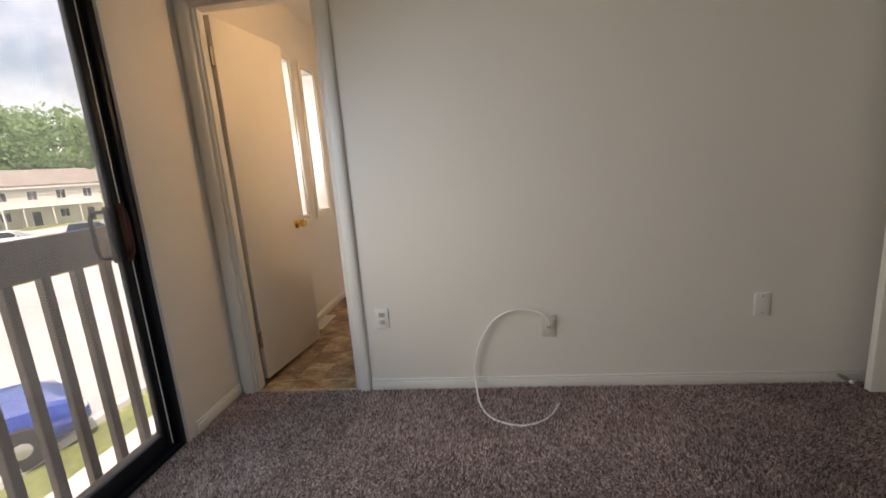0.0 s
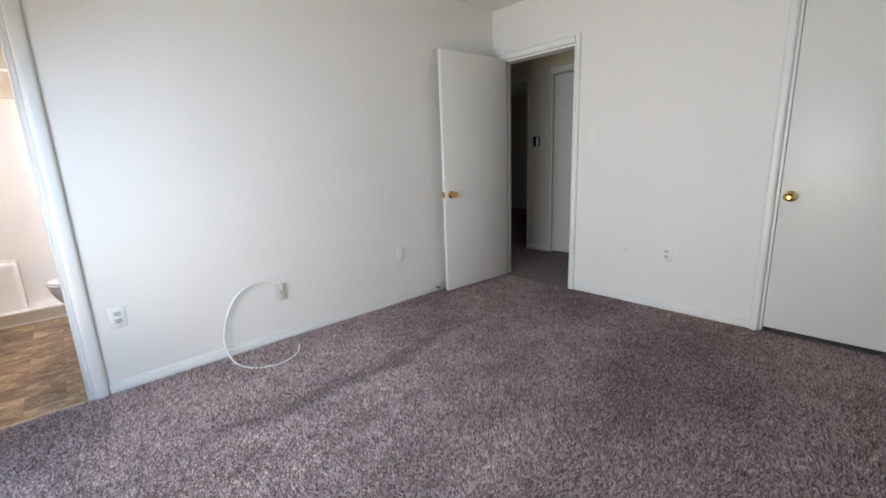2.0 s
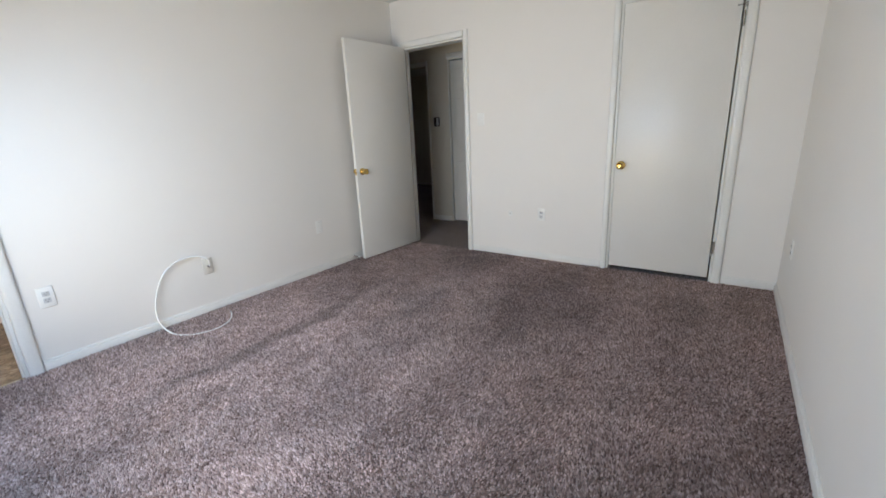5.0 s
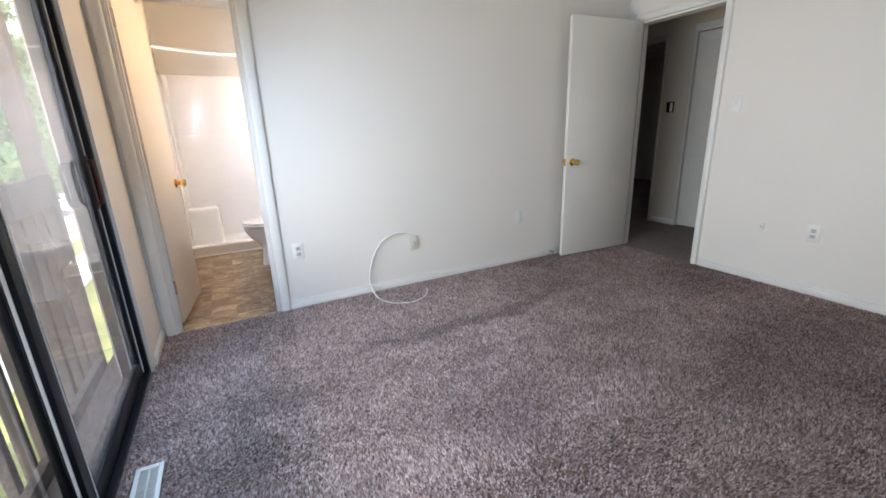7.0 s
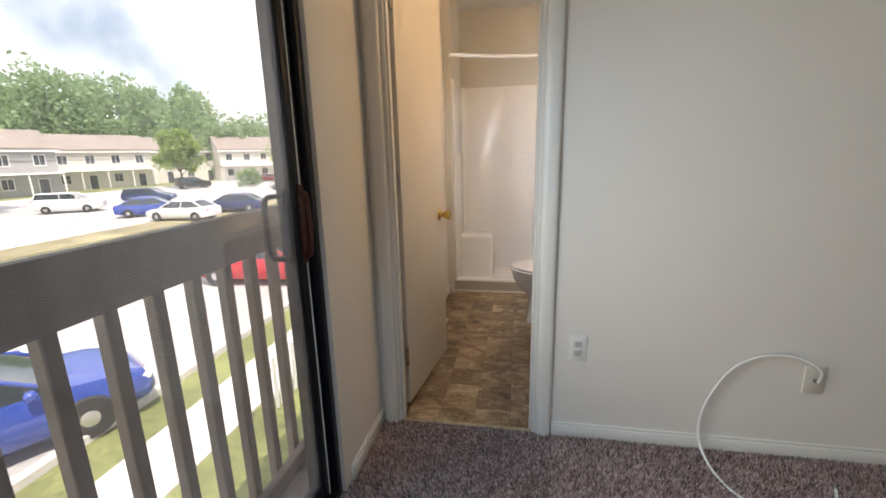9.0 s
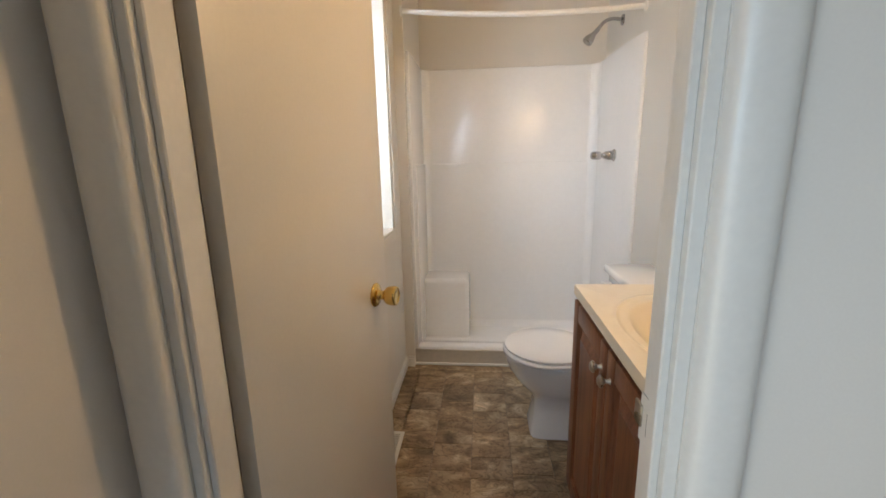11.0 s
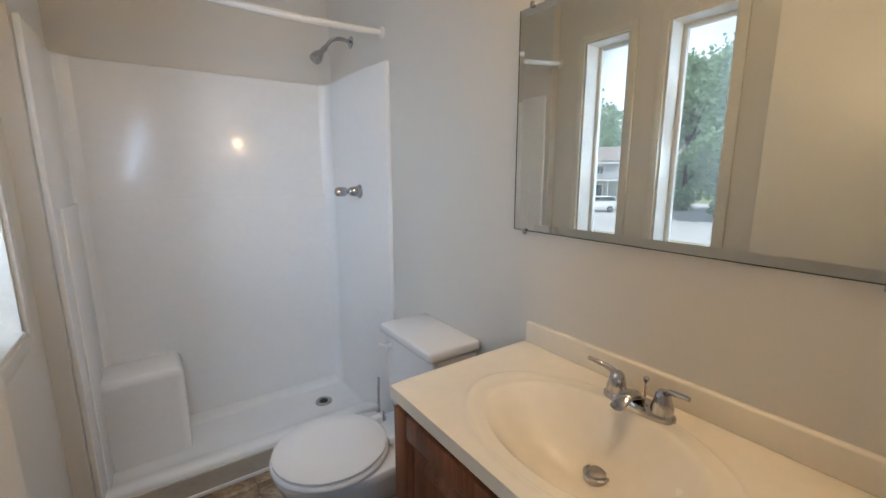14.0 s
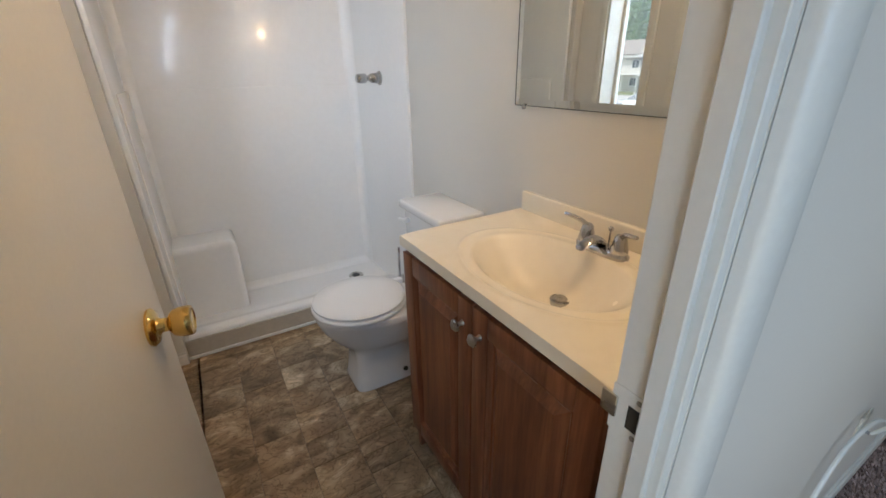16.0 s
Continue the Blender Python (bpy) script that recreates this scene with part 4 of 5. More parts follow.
part("drain_holes", lathe(bmesh.new(), [(0.024, 0.060), (0.024, 0.0636)], pose(0.262, 2.225, 0.0), 20), SLOT, drain)

rod = thing("shower_curtain_rod", "white bowed shower curtain rod between the walls", "curtain rod", (-0.11, 1.82, 1.94))
rod_line = [(-0.710 + 1.194 * k / 20, 1.815 - 0.02 * math.sin(math.pi * k / 20), 1.985 - 0.036 * k / 20 - 0.030 * math.sin(math.pi * k / 20)) for k in range(21)]
part("bar", tube(bmesh.new(), rod_line, 0.0125, 14), PLATE, rod)
for x, z, s in ((-0.711, 1.985, 1), (BX - 0.001, 1.949, -1)):
    part("end_flange", lathe(bmesh.new(), [(0.024, 0), (0.024, 0.006), (0.015, 0.012)], pose(x, 1.815, z, 0, 90 * s, 0), 18), PLATE, rod)

head = thing("wall_shower", "chrome shower on a bent arm above white panels", "shower", (BX, 2.163, 1.99))
part("flange", lathe(bmesh.new(), [(0.030, 0), (0.027, 0.007), (0.012, 0.012)], pose(BX, 2.163, 1.992, 0, -90, 0), 22), CHROME, head)
part("arm", tube(bmesh.new(), curve_points([(BX, 2.163, 1.992), (0.43, 2.163, 2.0), (0.385, 2.163, 1.985), (0.35, 2.163, 1.945)], 6), 0.0095, 12), CHROME, head)
m = look((0.352, 2.163, 1.948), (0.272, 2.163, 1.858)) @ pose(0, 0, 0, 180, 0, 0)
part("rose", lathe(bmesh.new(), [(0.012, -0.004), (0.014, 0.012), (0.012, 0.028), (0.018, 0.040), (0.027, 0.062), (0.029, 0.085), (0.026, 0.09)], m, 22), CHROME, head)
part("face", lathe(bmesh.new(), [(0.023, 0.0895), (0.022, 0.0925)], m, 20), STEEL, head, "grey spray face")

valve = thing("shower_valve", "chrome single-lever shower valve", "shower valve", (0.44, 2.03, 1.25))
m = pose(0.447, 2.03, 1.252, 0, -90, 0)
part("escutcheon", lathe(bmesh.new(), [(0.034, 0), (0.035, 0.004), (0.031, 0.009), (0.028, 0.010)], m, 26), STEEL, valve, "dark escutcheon ring")
part("stem", lathe(bmesh.new(), [(0.026, 0.009), (0.027, 0.016), (0.022, 0.050), (0.017, 0.060), (0.013, 0.064), (0.013, 0.074)], m, 22), CHROME, valve)
part("handle", lathe(bmesh.new(), [(0.014, 0.072), (0.021, 0.076), (0.024, 0.084), (0.023, 0.112), (0.020, 0.126), (0.013, 0.131)], m, 12), CHROME, valve, "fluted chrome handle")

# ---- toilet ----
CY = 1.335


def oval(cx, cy, z, ax_front, ax_back, ay, steps=36, power=2.0):
    """An egg-shaped ring: longer to the front (-x) than to the back."""
    ring = []
    for k in range(steps):
        a = 2 * math.pi * k / steps
        c, s = math.cos(a), math.sin(a)
        ring.append(Vector((cx + (ax_back if c > 0 else ax_front) * math.copysign(abs(c) ** (2 / power), c), cy + ay * math.copysign(abs(s) ** (2 / power), s), z)))
    return ring


toilet = thing("toilet", "white two-piece toilet with the lid closed", "toilet", (0.12, CY, 0.0))
bm = loft(bmesh.new(), [oval(0.12, CY, z, f, b, w, power=p) for z, f, b, w, p in
          ((0.0, 0.200, 0.23, 0.106, 7.0), (0.010, 0.200, 0.23, 0.106, 7.0), (0.04, 0.194, 0.23, 0.101, 6.5), (0.12, 0.184, 0.22, 0.094, 6.0), (0.175, 0.184, 0.22, 0.096, 4.5),
           (0.200, 0.198, 0.22, 0.110, 3.2), (0.222, 0.228, 0.22, 0.134, 2.4), (0.255, 0.262, 0.22, 0.156, 2.1), (0.30, 0.293, 0.22, 0.173, 2.0), (0.345, 0.311, 0.22, 0.182, 2.0),
           (0.372, 0.318, 0.22, 0.185, 2.0), (0.380, 0.310, 0.215, 0.178, 2.0))])
part("bowl", bm, CERAMIC, toilet, smooth=60)
bm = boxes((0.17, 0.38, CY - 0.13, CY + 0.13, 0.30, 0.385), bevel=0.03, segments=4)
part("tank_deck", bm, CERAMIC, toilet)
bm = loft(bmesh.new(), [oval(0.0, CY, z, f, b, w) for z, f, b, w in ((0.382, 0.196, 0.190, 0.182), (0.388, 0.204, 0.196, 0.190), (0.398, 0.204, 0.196, 0.190), (0.403, 0.198, 0.190, 0.184))])
part("seat", bm, SEAT, toilet, smooth=60)
bm = loft(bmesh.new(), [oval(0.0, CY, z, f, b, w) for z, f, b, w in ((0.405, 0.190, 0.186, 0.176), (0.409, 0.197, 0.192, 0.184), (0.417, 0.197, 0.192, 0.184), (0.423, 0.186, 0.182, 0.173), (0.427, 0.12, 0.12, 0.11))])
part("lid", bm, SEAT, toilet, smooth=60)
# dark sheet between seat and lid for the shade in the gap
part("seat_gap_shade", loft(bmesh.new(), [oval(0.0, CY, z, 0.188, 0.184, 0.174) for z in (0.4025, 0.4055)]), SLOT, toilet)
for y in (CY - 0.07, CY + 0.07):
    hb = part("seat_hinge", boxes((0.180, 0.225, y - 0.016, y + 0.016, 0.386, 0.412), bevel=0.005, segments=2), SEAT, toilet, "white plastic seat hinge")
    part("hinge_bolt", lathe(bmesh.new(), [(0.009, 0.385), (0.009, 0.398), (0.004, 0.399), (0.004, 0.425)], pose(0.235, y, 0), 10), NICKEL, hb)
bm = loft(bmesh.new(), [[Vector((x, y, z)) for x, y in ((xf, CY - h), (0.478, CY - h), (0.478, CY + h - 0.068), (xf, CY + h - 0.068))] for z, xf, h in ((0.385, 0.306, 0.195), (0.42, 0.298, 0.205), (0.70, 0.288, 0.212), (0.725, 0.288, 0.212))])
bmesh.ops.bevel(bm, geom=list(bm.edges), offset=0.016, segments=3, affect="EDGES", profile=0.5)
part("tank", bm, CERAMIC, toilet)
part("tank_lid", boxes((0.264, 0.483, CY - 0.222, CY + 0.146, 0.722, 0.760), bevel=0.012, segments=3), CERAMIC, toilet)
m = pose(0.288, CY + 0.095, 0.672, 0, -90, 0)
bm = lathe(bmesh.new(), [(0.013, 0), (0.013, 0.012), (0.008, 0.018)], m, 16)
tube(bm, [(0.272, CY + 0.095, 0.672), (0.262, CY + 0.14, 0.668)], 0.006, 10)
part("flush_lever", bm, PLATE, toilet, "white flush lever")
for y in (CY - 0.108,):
    part("bolt_hole", lathe(bmesh.new(), [(0.011, 0), (0.011, 0.006), (0.006, 0.012)], pose(0.14, y, 0.055, 90, 0, 0), 14), SLOT, toilet, "dark uncapped floor bolt")
supply = thing("water_supply", "chrome water supply tube beside the toilet", "supply tube", (0.25, 1.475, 0.36))
part("riser", tube(bmesh.new(), curve_points([(BX, 1.50, 0.18), (0.33, 1.50, 0.18), (0.27, 1.50, 0.24), (0.25, 1.478, 0.36), (0.252, 1.476, 0.53)], 5), 0.0055, 8), CHROME, supply)
part("coupling", lathe(bmesh.new(), [(0.010, 0), (0.012, 0.012), (0.010, 0.024)], pose(0.25, 1.478, 0.36), 10), NICKEL, supply)

# ---- vanity ----
vanity = thing("vanity_cabinet", "reddish-brown wooden vanity cabinet with two raised-panel doors", "vanity", (0.25, 0.50, 0.0))
VY0, VY1, VX, VT = 0.137, 0.878, 0.022, 0.803
part("side", boxes((VX + 0.002, BX - 0.002, VY1 - 0.018, VY1, 0.0, VT), bevel=0.0015), WOOD, vanity)
part("side", boxes((VX + 0.002, BX - 0.002, VY0, VY0 + 0.018, 0.0, VT), bevel=0.0015), WOOD, vanity)
part("bottom", boxes((VX + 0.002, BX - 0.002, VY0 + 0.018, VY1 - 0.018, 0.085, 0.10)), WOOD, vanity)
part("toe_kick", boxes((0.075, 0.09, VY0 + 0.018, VY1 - 0.018, 0.0, 0.085)), WOOD, vanity)
part("back", boxes((BX - 0.012, BX - 0.002, VY0 + 0.018, VY1 - 0.018, 0.10, 0.70)), WOOD, vanity)
part("face_frame", boxes((VX + 0.003, VX + 0.02, VY0 + 0.018, VY0 + 0.05, 0.10, 0.79), (VX + 0.003, VX + 0.02, VY1 - 0.05, VY1 - 0.018, 0.10, 0.79), (VX + 0.003, VX + 0.02, 0.49, 0.53, 0.10, 0.79)), WOOD, vanity)
part("rail", boxes((VX - 0.004, VX + 0.003, VY0 + 0.001, VY1 - 0.001, 0.795, VT), bevel=0.001), WOOD, vanity)


def vanity_door(y0, y1, knob_y):
    """A framed door with a raised centre panel."""
    z0, z1, x0, x1 = 0.105, 0.793, VX - 0.019, VX + 0.002
    d = part("door", boxes((x0, x1, y0, y0 + 0.058, z0, z1), (x0, x1, y1 - 0.058, y1, z0, z1), (x0, x1, y0 + 0.058, y1 - 0.058, z0, z0 + 0.058), (x0, x1, y0 + 0.058, y1 - 0.058, z1 - 0.058, z1), bevel=0.0035, segments=2), WOOD, vanity)
    a0, a1, b0, b1 = y0 + 0.056, y1 - 0.056, z0 + 0.056, z1 - 0.056
    rings = [[Vector((x, p, q)) for p, q in ((a0 + i, b0 + i), (a1 - i, b0 + i), (a1 - i, b1 - i), (a0 + i, b1 - i))]
             for x, i in ((x0 + 0.016, 0.0), (x0 + 0.005, 0.001), (x0 + 0.002, 0.005), (x0 + 0.005, 0.009), (x0 + 0.013, 0.011), (x0 + 0.013, 0.019), (x0 + 0.003, 0.040), (x0 + 0.001, 0.042), (x0 + 0.001, 0.047))]
    part("raised_panel", loft(bmesh.new(), rings), WOOD, d, smooth=25)
    m = pose(x0, knob_y, 0.725, 0, -90, 0)
    part("knob", lathe(bmesh.new(), [(0.008, 0), (0.006, 0.004), (0.005, 0.012), (0.010, 0.017), (0.0155, 0.020), (0.0155, 0.024), (0.010, 0.029), (0.004, 0.0305)], m, 20), NICKEL, d, "brushed nickel knob")
    return d


vanity_door(0.512, VY1 - 0.004, 0.547)
vanity_door(VY0 + 0.004, 0.508, 0.475)

top = thing("washbasin", "cream cultured-marble washbasin top with moulded oval bowl", "washbasin", (0.25, 0.50, 0.803))
TX0, TX1, TY0, TY1, TZ = 0.004, BX - 0.001, 0.122, 0.893, 0.838
BCX, BCY, BAX, BAY, BD = 0.222, 0.505, 0.150, 0.222, 0.125


def basin_height(x, y):
    """The top's height: a flat slab, a raised ring and the bowl."""
    r = math.hypot((x - BCX) / BAX, (y - BCY) / BAY)
    z = TZ
    if r < 1.05:
        z -= BD * (1 - (r / 1.05) ** 2.3) ** 1.3
    elif r < 1.32:
        z += 0.0032 * math.exp(-((r - 1.24) / 0.035) ** 2)
    return z


def make_top():
    bm = bmesh.new()
    radii = [0.0, 0.08, 0.16, 0.26, 0.36, 0.46, 0.56, 0.66, 0.76, 0.84, 0.90, 0.94, 0.97, 0.99, 1.0, 1.02, 1.05, 1.09, 1.13, 1.17, 1.20, 1.22, 1.24, 1.26, 1.28, 1.32]
    n, rings = 96, []
    for r in radii[1:]:
        rings.append([bm.verts.new((BCX + r * BAX * math.cos(2 * math.pi * k / n), BCY + r * BAY * math.sin(2 * math.pi * k / n),
                      basin_height(BCX + r * BAX * math.cos(2 * math.pi * k / n), BCY + r * BAY * math.sin(2 * math.pi * k / n)))) for k in range(n)])
    centre = bm.verts.new((BCX, BCY, basin_height(BCX, BCY)))
    for k in range(n):
        bm.faces.new((centre, rings[0][k], rings[0][(k + 1) % n]))
    edge = []
    for k in range(n):
        c, s = math.cos(2 * math.pi * k / n), math.sin(2 * math.pi * k / n)
        dx, dy = BAX * c, BAY * s
        f = min(((TX1 - BCX) if dx > 0 else (BCX - TX0)) / max(abs(dx), 1e-6), ((TY1 - BCY) if dy > 0 else (BCY - TY0)) / max(abs(dy), 1e-6))
        edge.append((BCX + f * dx, BCY + f * dy))
    corner = {min(range(n), key=lambda k: math.hypot(edge[k][0] - cx, edge[k][1] - cy)): (cx, cy) for cx in (TX0, TX1) for cy in (TY0, TY1)}
    for k, p in corner.items():
        edge[k] = p
    rings.append([bm.verts.new((x, y, TZ)) for x, y in edge])
    mid = [(BCX + (x - BCX) * 1.0, BCY + (y - BCY) * 1.0) for x, y in edge]
    rings.append([bm.verts.new((x - 0.003 * (1 if x > BCX else -1) * 0, y, TZ - 0.032)) for x, y in mid])
    for a, b in zip(rings, rings[1:]):
        for k in range(n):
            bm.faces.new((a[k], a[(k + 1) % n], b[(k + 1) % n], b[k]))
    rim = [e for e in bm.edges if all(abs(v.co.z - TZ) < 1e-5 and (min(abs(v.co.x - TX0), abs(v.co.x - TX1)) < 1e-5 or min(abs(v.co.y - TY0), abs(v.co.y - TY1)) < 1e-5) for v in e.verts)]
    bmesh.ops.bevel(bm, geom=rim, offset=0.006, segments=3, affect="EDGES", profile=0.5)
    return bm


part("slab", make_top(), MARBLE, top, smooth=50)
part("backsplash", boxes((BX - 0.021, BX - 0.0015, TY0, TY1 - 0.004, TZ - 0.001, 0.902), bevel=0.005, segments=3), MARBLE, top)
bz = basin_height(0.275, 0.500)
dr = part("drain_ring", lathe(bmesh.new(), [(0.026, bz - 0.012), (0.028, bz + 0.004), (0.025, bz + 0.006), (0.019, bz + 0.004)], pose(0.275, 0.497, 0), 24), CHROME, top, "chrome drain ring")
part("stopper", lathe(bmesh.new(), [(0.019, bz + 0.002), (0.018, bz + 0.008), (0.010, bz + 0.011)], pose(0.275, 0.497, 0), 20), STEEL, dr, "dark pop-up stopper")

faucet = thing("basin_faucet", "chrome two-handle centreset basin faucet", "faucet", (0.405, 0.492, TZ))
FX, FY = 0.402, 0.492
bm = loft(bmesh.new(), [oval(FX, FY, TZ + z, a, a, b, power=2.6) for z, a, b in ((0, 0.027, 0.080), (0.010, 0.027, 0.080), (0.018, 0.022, 0.074), (0.020, 0.014, 0.06))])
part("base", bm, CHROME, faucet)
rings = []
for k in range(9):
    t = k / 8
    x, z = FX + 0.010 - 0.092 * t, TZ + 0.022 + 0.026 * math.sin(math.pi * min(1, t * 1.05) * 0.75) - 0.010 * t
    swell = min(1.0, 0.30 + 4.0 * t)
    w, h = (0.020 - 0.005 * t) * swell, (0.014 - 0.005 * t) * swell
    ang = 0.5 - 1.2 * t
    rings.append([Vector((x + h * math.sin(a) * math.sin(-ang), FY + w * math.cos(a), z + h * math.sin(a) * math.cos(ang))) for a in [2 * math.pi * j / 16 for j in range(16)]])
part("spout", loft(bmesh.new(), rings), CHROME, faucet)
part("lift_rod", lathe(bmesh.new(), [(0.0025, 0.0), (0.0025, 0.040), (0.006, 0.043), (0.007, 0.050), (0.004, 0.053)], pose(FX + 0.027, FY, TZ + 0.01), 12), CHROME, faucet)
for s in (-1, 1):
    y = FY + s * 0.052
    hd = part("handle_post", lathe(bmesh.new(), [(0.023, 0.016), (0.022, 0.026), (0.017, 0.046), (0.015, 0.056), (0.010, 0.062)], pose(FX, y, TZ), 20), CHROME, faucet)
    part("lever", tube(bmesh.new(), curve_points([(FX, y, TZ + 0.054), (FX - 0.010, y + s * 0.014, TZ + 0.068), (FX - 0.020, y + s * 0.034, TZ + 0.076), (FX - 0.026, y + s * 0.060, TZ + 0.080)], 5), 0.0075, 10, taper=0.65), CHROME, hd)

mirror = thing("wall_mirror", "frameless wall mirror with small clips above the vanity", "mirror", (BX, 0.56, 1.175))
MY0, MY1, MZ0, MZ1 = 0.105, 0.966, 1.175, 1.790
rings = [[Vector((x, p, q)) for p, q in ((MY0 + i, MZ0 + i), (MY1 - i, MZ0 + i), (MY1 - i, MZ1 - i), (MY0 + i, MZ1 - i))] for x, i in ((BX - 0.0005, 0), (BX - 0.0035, 0), (BX - 0.006, 0.022))]
part("glass", loft(bmesh.new(), rings), MIRROR, mirror, smooth=0)
part("edge", boxes((BX - 0.0045, BX - 0.0008, MY1, MY1 + 0.002, MZ0, MZ1), (BX - 0.0045, BX - 0.0008, MY0, MY1, MZ0 - 0.002, MZ0)), mat("mirror_edge", (0.05, 0.07, 0.06), 0.3, vary=0.1), mirror, "dark ground edge")
for y in (MY1 - 0.045, MY0 + 0.06):
    for z in (MZ0 - 0.004, MZ1 + 0.004):
        part("clip", boxes((BX - 0.010, BX - 0.0005, y - 0.006, y + 0.006, z - 0.008, z + 0.008), bevel=0.002), CHROME, mirror, "small metal mirror clip")

light = thing("vanity_light", "wall lamp with a bare warm globe bulb above the mirror", "wall lamp", (BX, 0.43, 1.95))
part("canopy", lathe(bmesh.new(), [(0.055, 0), (0.055, 0.012), (0.025, 0.022)], pose(BX - 0.0005, 0.43, 1.955, 0, -90, 0), 24), CHROME, light)
part("socket", lathe(bmesh.new(), [(0.020, 0.02), (0.020, 0.05)], pose(BX - 0.0005, 0.43, 1.955, 0, -90, 0), 18), PLATE, light)
part("bulb", lathe(bmesh.new(), [(0.014, 0.05)] + [(0.045 * math.sin(a), 0.105 - 0.045 * math.cos(a)) for a in [0.45 + 0.24 * k for k in range(12)]], pose(BX - 0.0005, 0.43, 1.955, 0, -90, 0), 24), BULB, light, "glowing warm globe")

# ---- outdoors ----
GZ = -2.8
EYE = Vector((-0.2, -2.2))


def out_at(ax, ay, d):
    """A place on the ground at a distance along a compass direction."""
    v = Vector((ax, ay)).normalized()
    return (EYE.x + d * v.x, EYE.y + d * v.y, GZ)


GRASS = mat("lawn_grass", (0.13, 0.165, 0.05), 0.9, vary=0.28, scale=0.5, grain=9, bump=0.5, depth=0.03, tint=(0.20, 0.22, 0.08))
DRYGRASS = mat("dry_grass", (0.26, 0.23, 0.13), 0.9, vary=0.25, scale=0.6, grain=10, bump=0.4, depth=0.02)
CONCRETE = mat("sunlit_concrete", (0.55, 0.53, 0.50), 0.85, vary=0.08, scale=0.7, grain=12, bump=0.1)
ASPHALT = mat("bleached_asphalt", (0.42, 0.41, 0.40), 0.85, vary=0.10, scale=0.25, grain=14, bump=0.15)
SIDING = mat("cream_siding", (0.62, 0.59, 0.53), 0.8, vary=0.05, scale=0.5, grain=6, bump=0.05)
SIDING2 = mat("grey_siding", (0.34, 0.34, 0.34), 0.8, vary=0.06, scale=0.5, grain=6, bump=0.05)
ROOF = mat("brown_shingles", (0.25, 0.215, 0.19), 0.9, vary=0.12, scale=0.8, grain=9, bump=0.2, depth=0.02)
ROOFRED = mat("russet_shingles", (0.30, 0.12, 0.085), 0.9, vary=0.12, scale=0.8, grain=9, bump=0.2, depth=0.02)
DARKPANE = mat("dark_house_pane", (0.05, 0.06, 0.07), 0.12, vary=0.1, scale=1, grain=5, bump=0)
WHITETRIM = mat("white_house_trim", (0.75, 0.74, 0.71), 0.6, vary=0.03, scale=2, grain=20, bump=0)
BARK = mat("grey_bark", (0.11, 0.085, 0.065), 0.95, vary=0.25, scale=3, grain=18, bump=0.5, depth=0.02, stretch=(1, 1, 0.3))
TYRE = mat("tyre_rubber", (0.02, 0.02, 0.02), 0.8, vary=0.1, scale=8, grain=40, bump=0)
RIM = mat("alloy_rim", (0.55, 0.55, 0.56), 0.3, 0.9, vary=0.05, scale=8, grain=40, bump=0)
CARGLASS = mat("car_glass", (0.02, 0.03, 0.035), 0.05, vary=0.05, scale=2, grain=9, bump=0, coat=0.5)
TAIL = mat("red_tail_lens", (0.35, 0.01, 0.012), 0.2, vary=0.05, scale=9, grain=40, bump=0)
HEADL = mat("clear_head_lens", (0.75, 0.77, 0.8), 0.1, vary=0.03, scale=9, grain=40, bump=0)


def leaf_material(name, dark, light):
    m, n, l, b = shader(name)
    geo, ramp = n.new("ShaderNodeNewGeometry"), n.new("ShaderNodeValToRGB")
    e = ramp.color_ramp.elements
    e[0].position, e[0].color, e[1].position, e[1].color = 0.0, (*dark, 1), 1.0, (*light, 1)
    l.new(geo.outputs["Random Per Island"], ramp.inputs[0])
    l.new(ramp.outputs[0], b.inputs["Base Color"])
    b.inputs["Roughness"].default_value = 0.6
    tr, mix = n.new("ShaderNodeBsdfTranslucent"), n.new("ShaderNodeMixShader")
    l.new(ramp.outputs[0], tr.inputs["Color"])
    mix.inputs[0].default_value = 0.55
    l.new(b.outputs[0], mix.inputs[1])
    l.new(tr.outputs[0], mix.inputs[2])
    l.new(mix.outputs[0], n["Material Output"].inputs[0])
    return m


LEAF = leaf_material("summer_leaves", (0.19, 0.30, 0.15), (0.36, 0.49, 0.26))
LEAFBRIGHT = leaf_material("lime_leaves", (0.20, 0.30, 0.07), (0.36, 0.46, 0.14))

structure("ground", boxes((-3000, 3000, -3000, 3000, GZ - 1.0, GZ)), GRASS, "green lawn reaching to the horizon", "ground")
structure("pavement", boxes((-5.45, -4.35, -60, 80, GZ - 0.5, GZ + 0.03), bevel=0.01), CONCRETE, "pale concrete footpath", "pavement")
structure("road_parking", boxes((-21.5, -6.45, -80, 90, GZ - 0.5, GZ + 0.02)), ASPHALT, "sun-bleached asphalt car park", "car park")
structure("kerb", boxes((-6.45, -6.3, -80, 90, GZ - 0.5, GZ + 0.14), bevel=0.02), CONCRETE, "pale concrete kerb", "kerb")
structure("verge", boxes((-24.5, -21.7, -80, 90, GZ - 0.5, GZ + 0.05)), DRYGRASS, "dry grass verge", "verge")
structure("road_far", boxes((-58, -24.7, -80, 90, GZ - 0.5, GZ + 0.025)), ASPHALT, "wide sunlit asphalt lot", "car park")


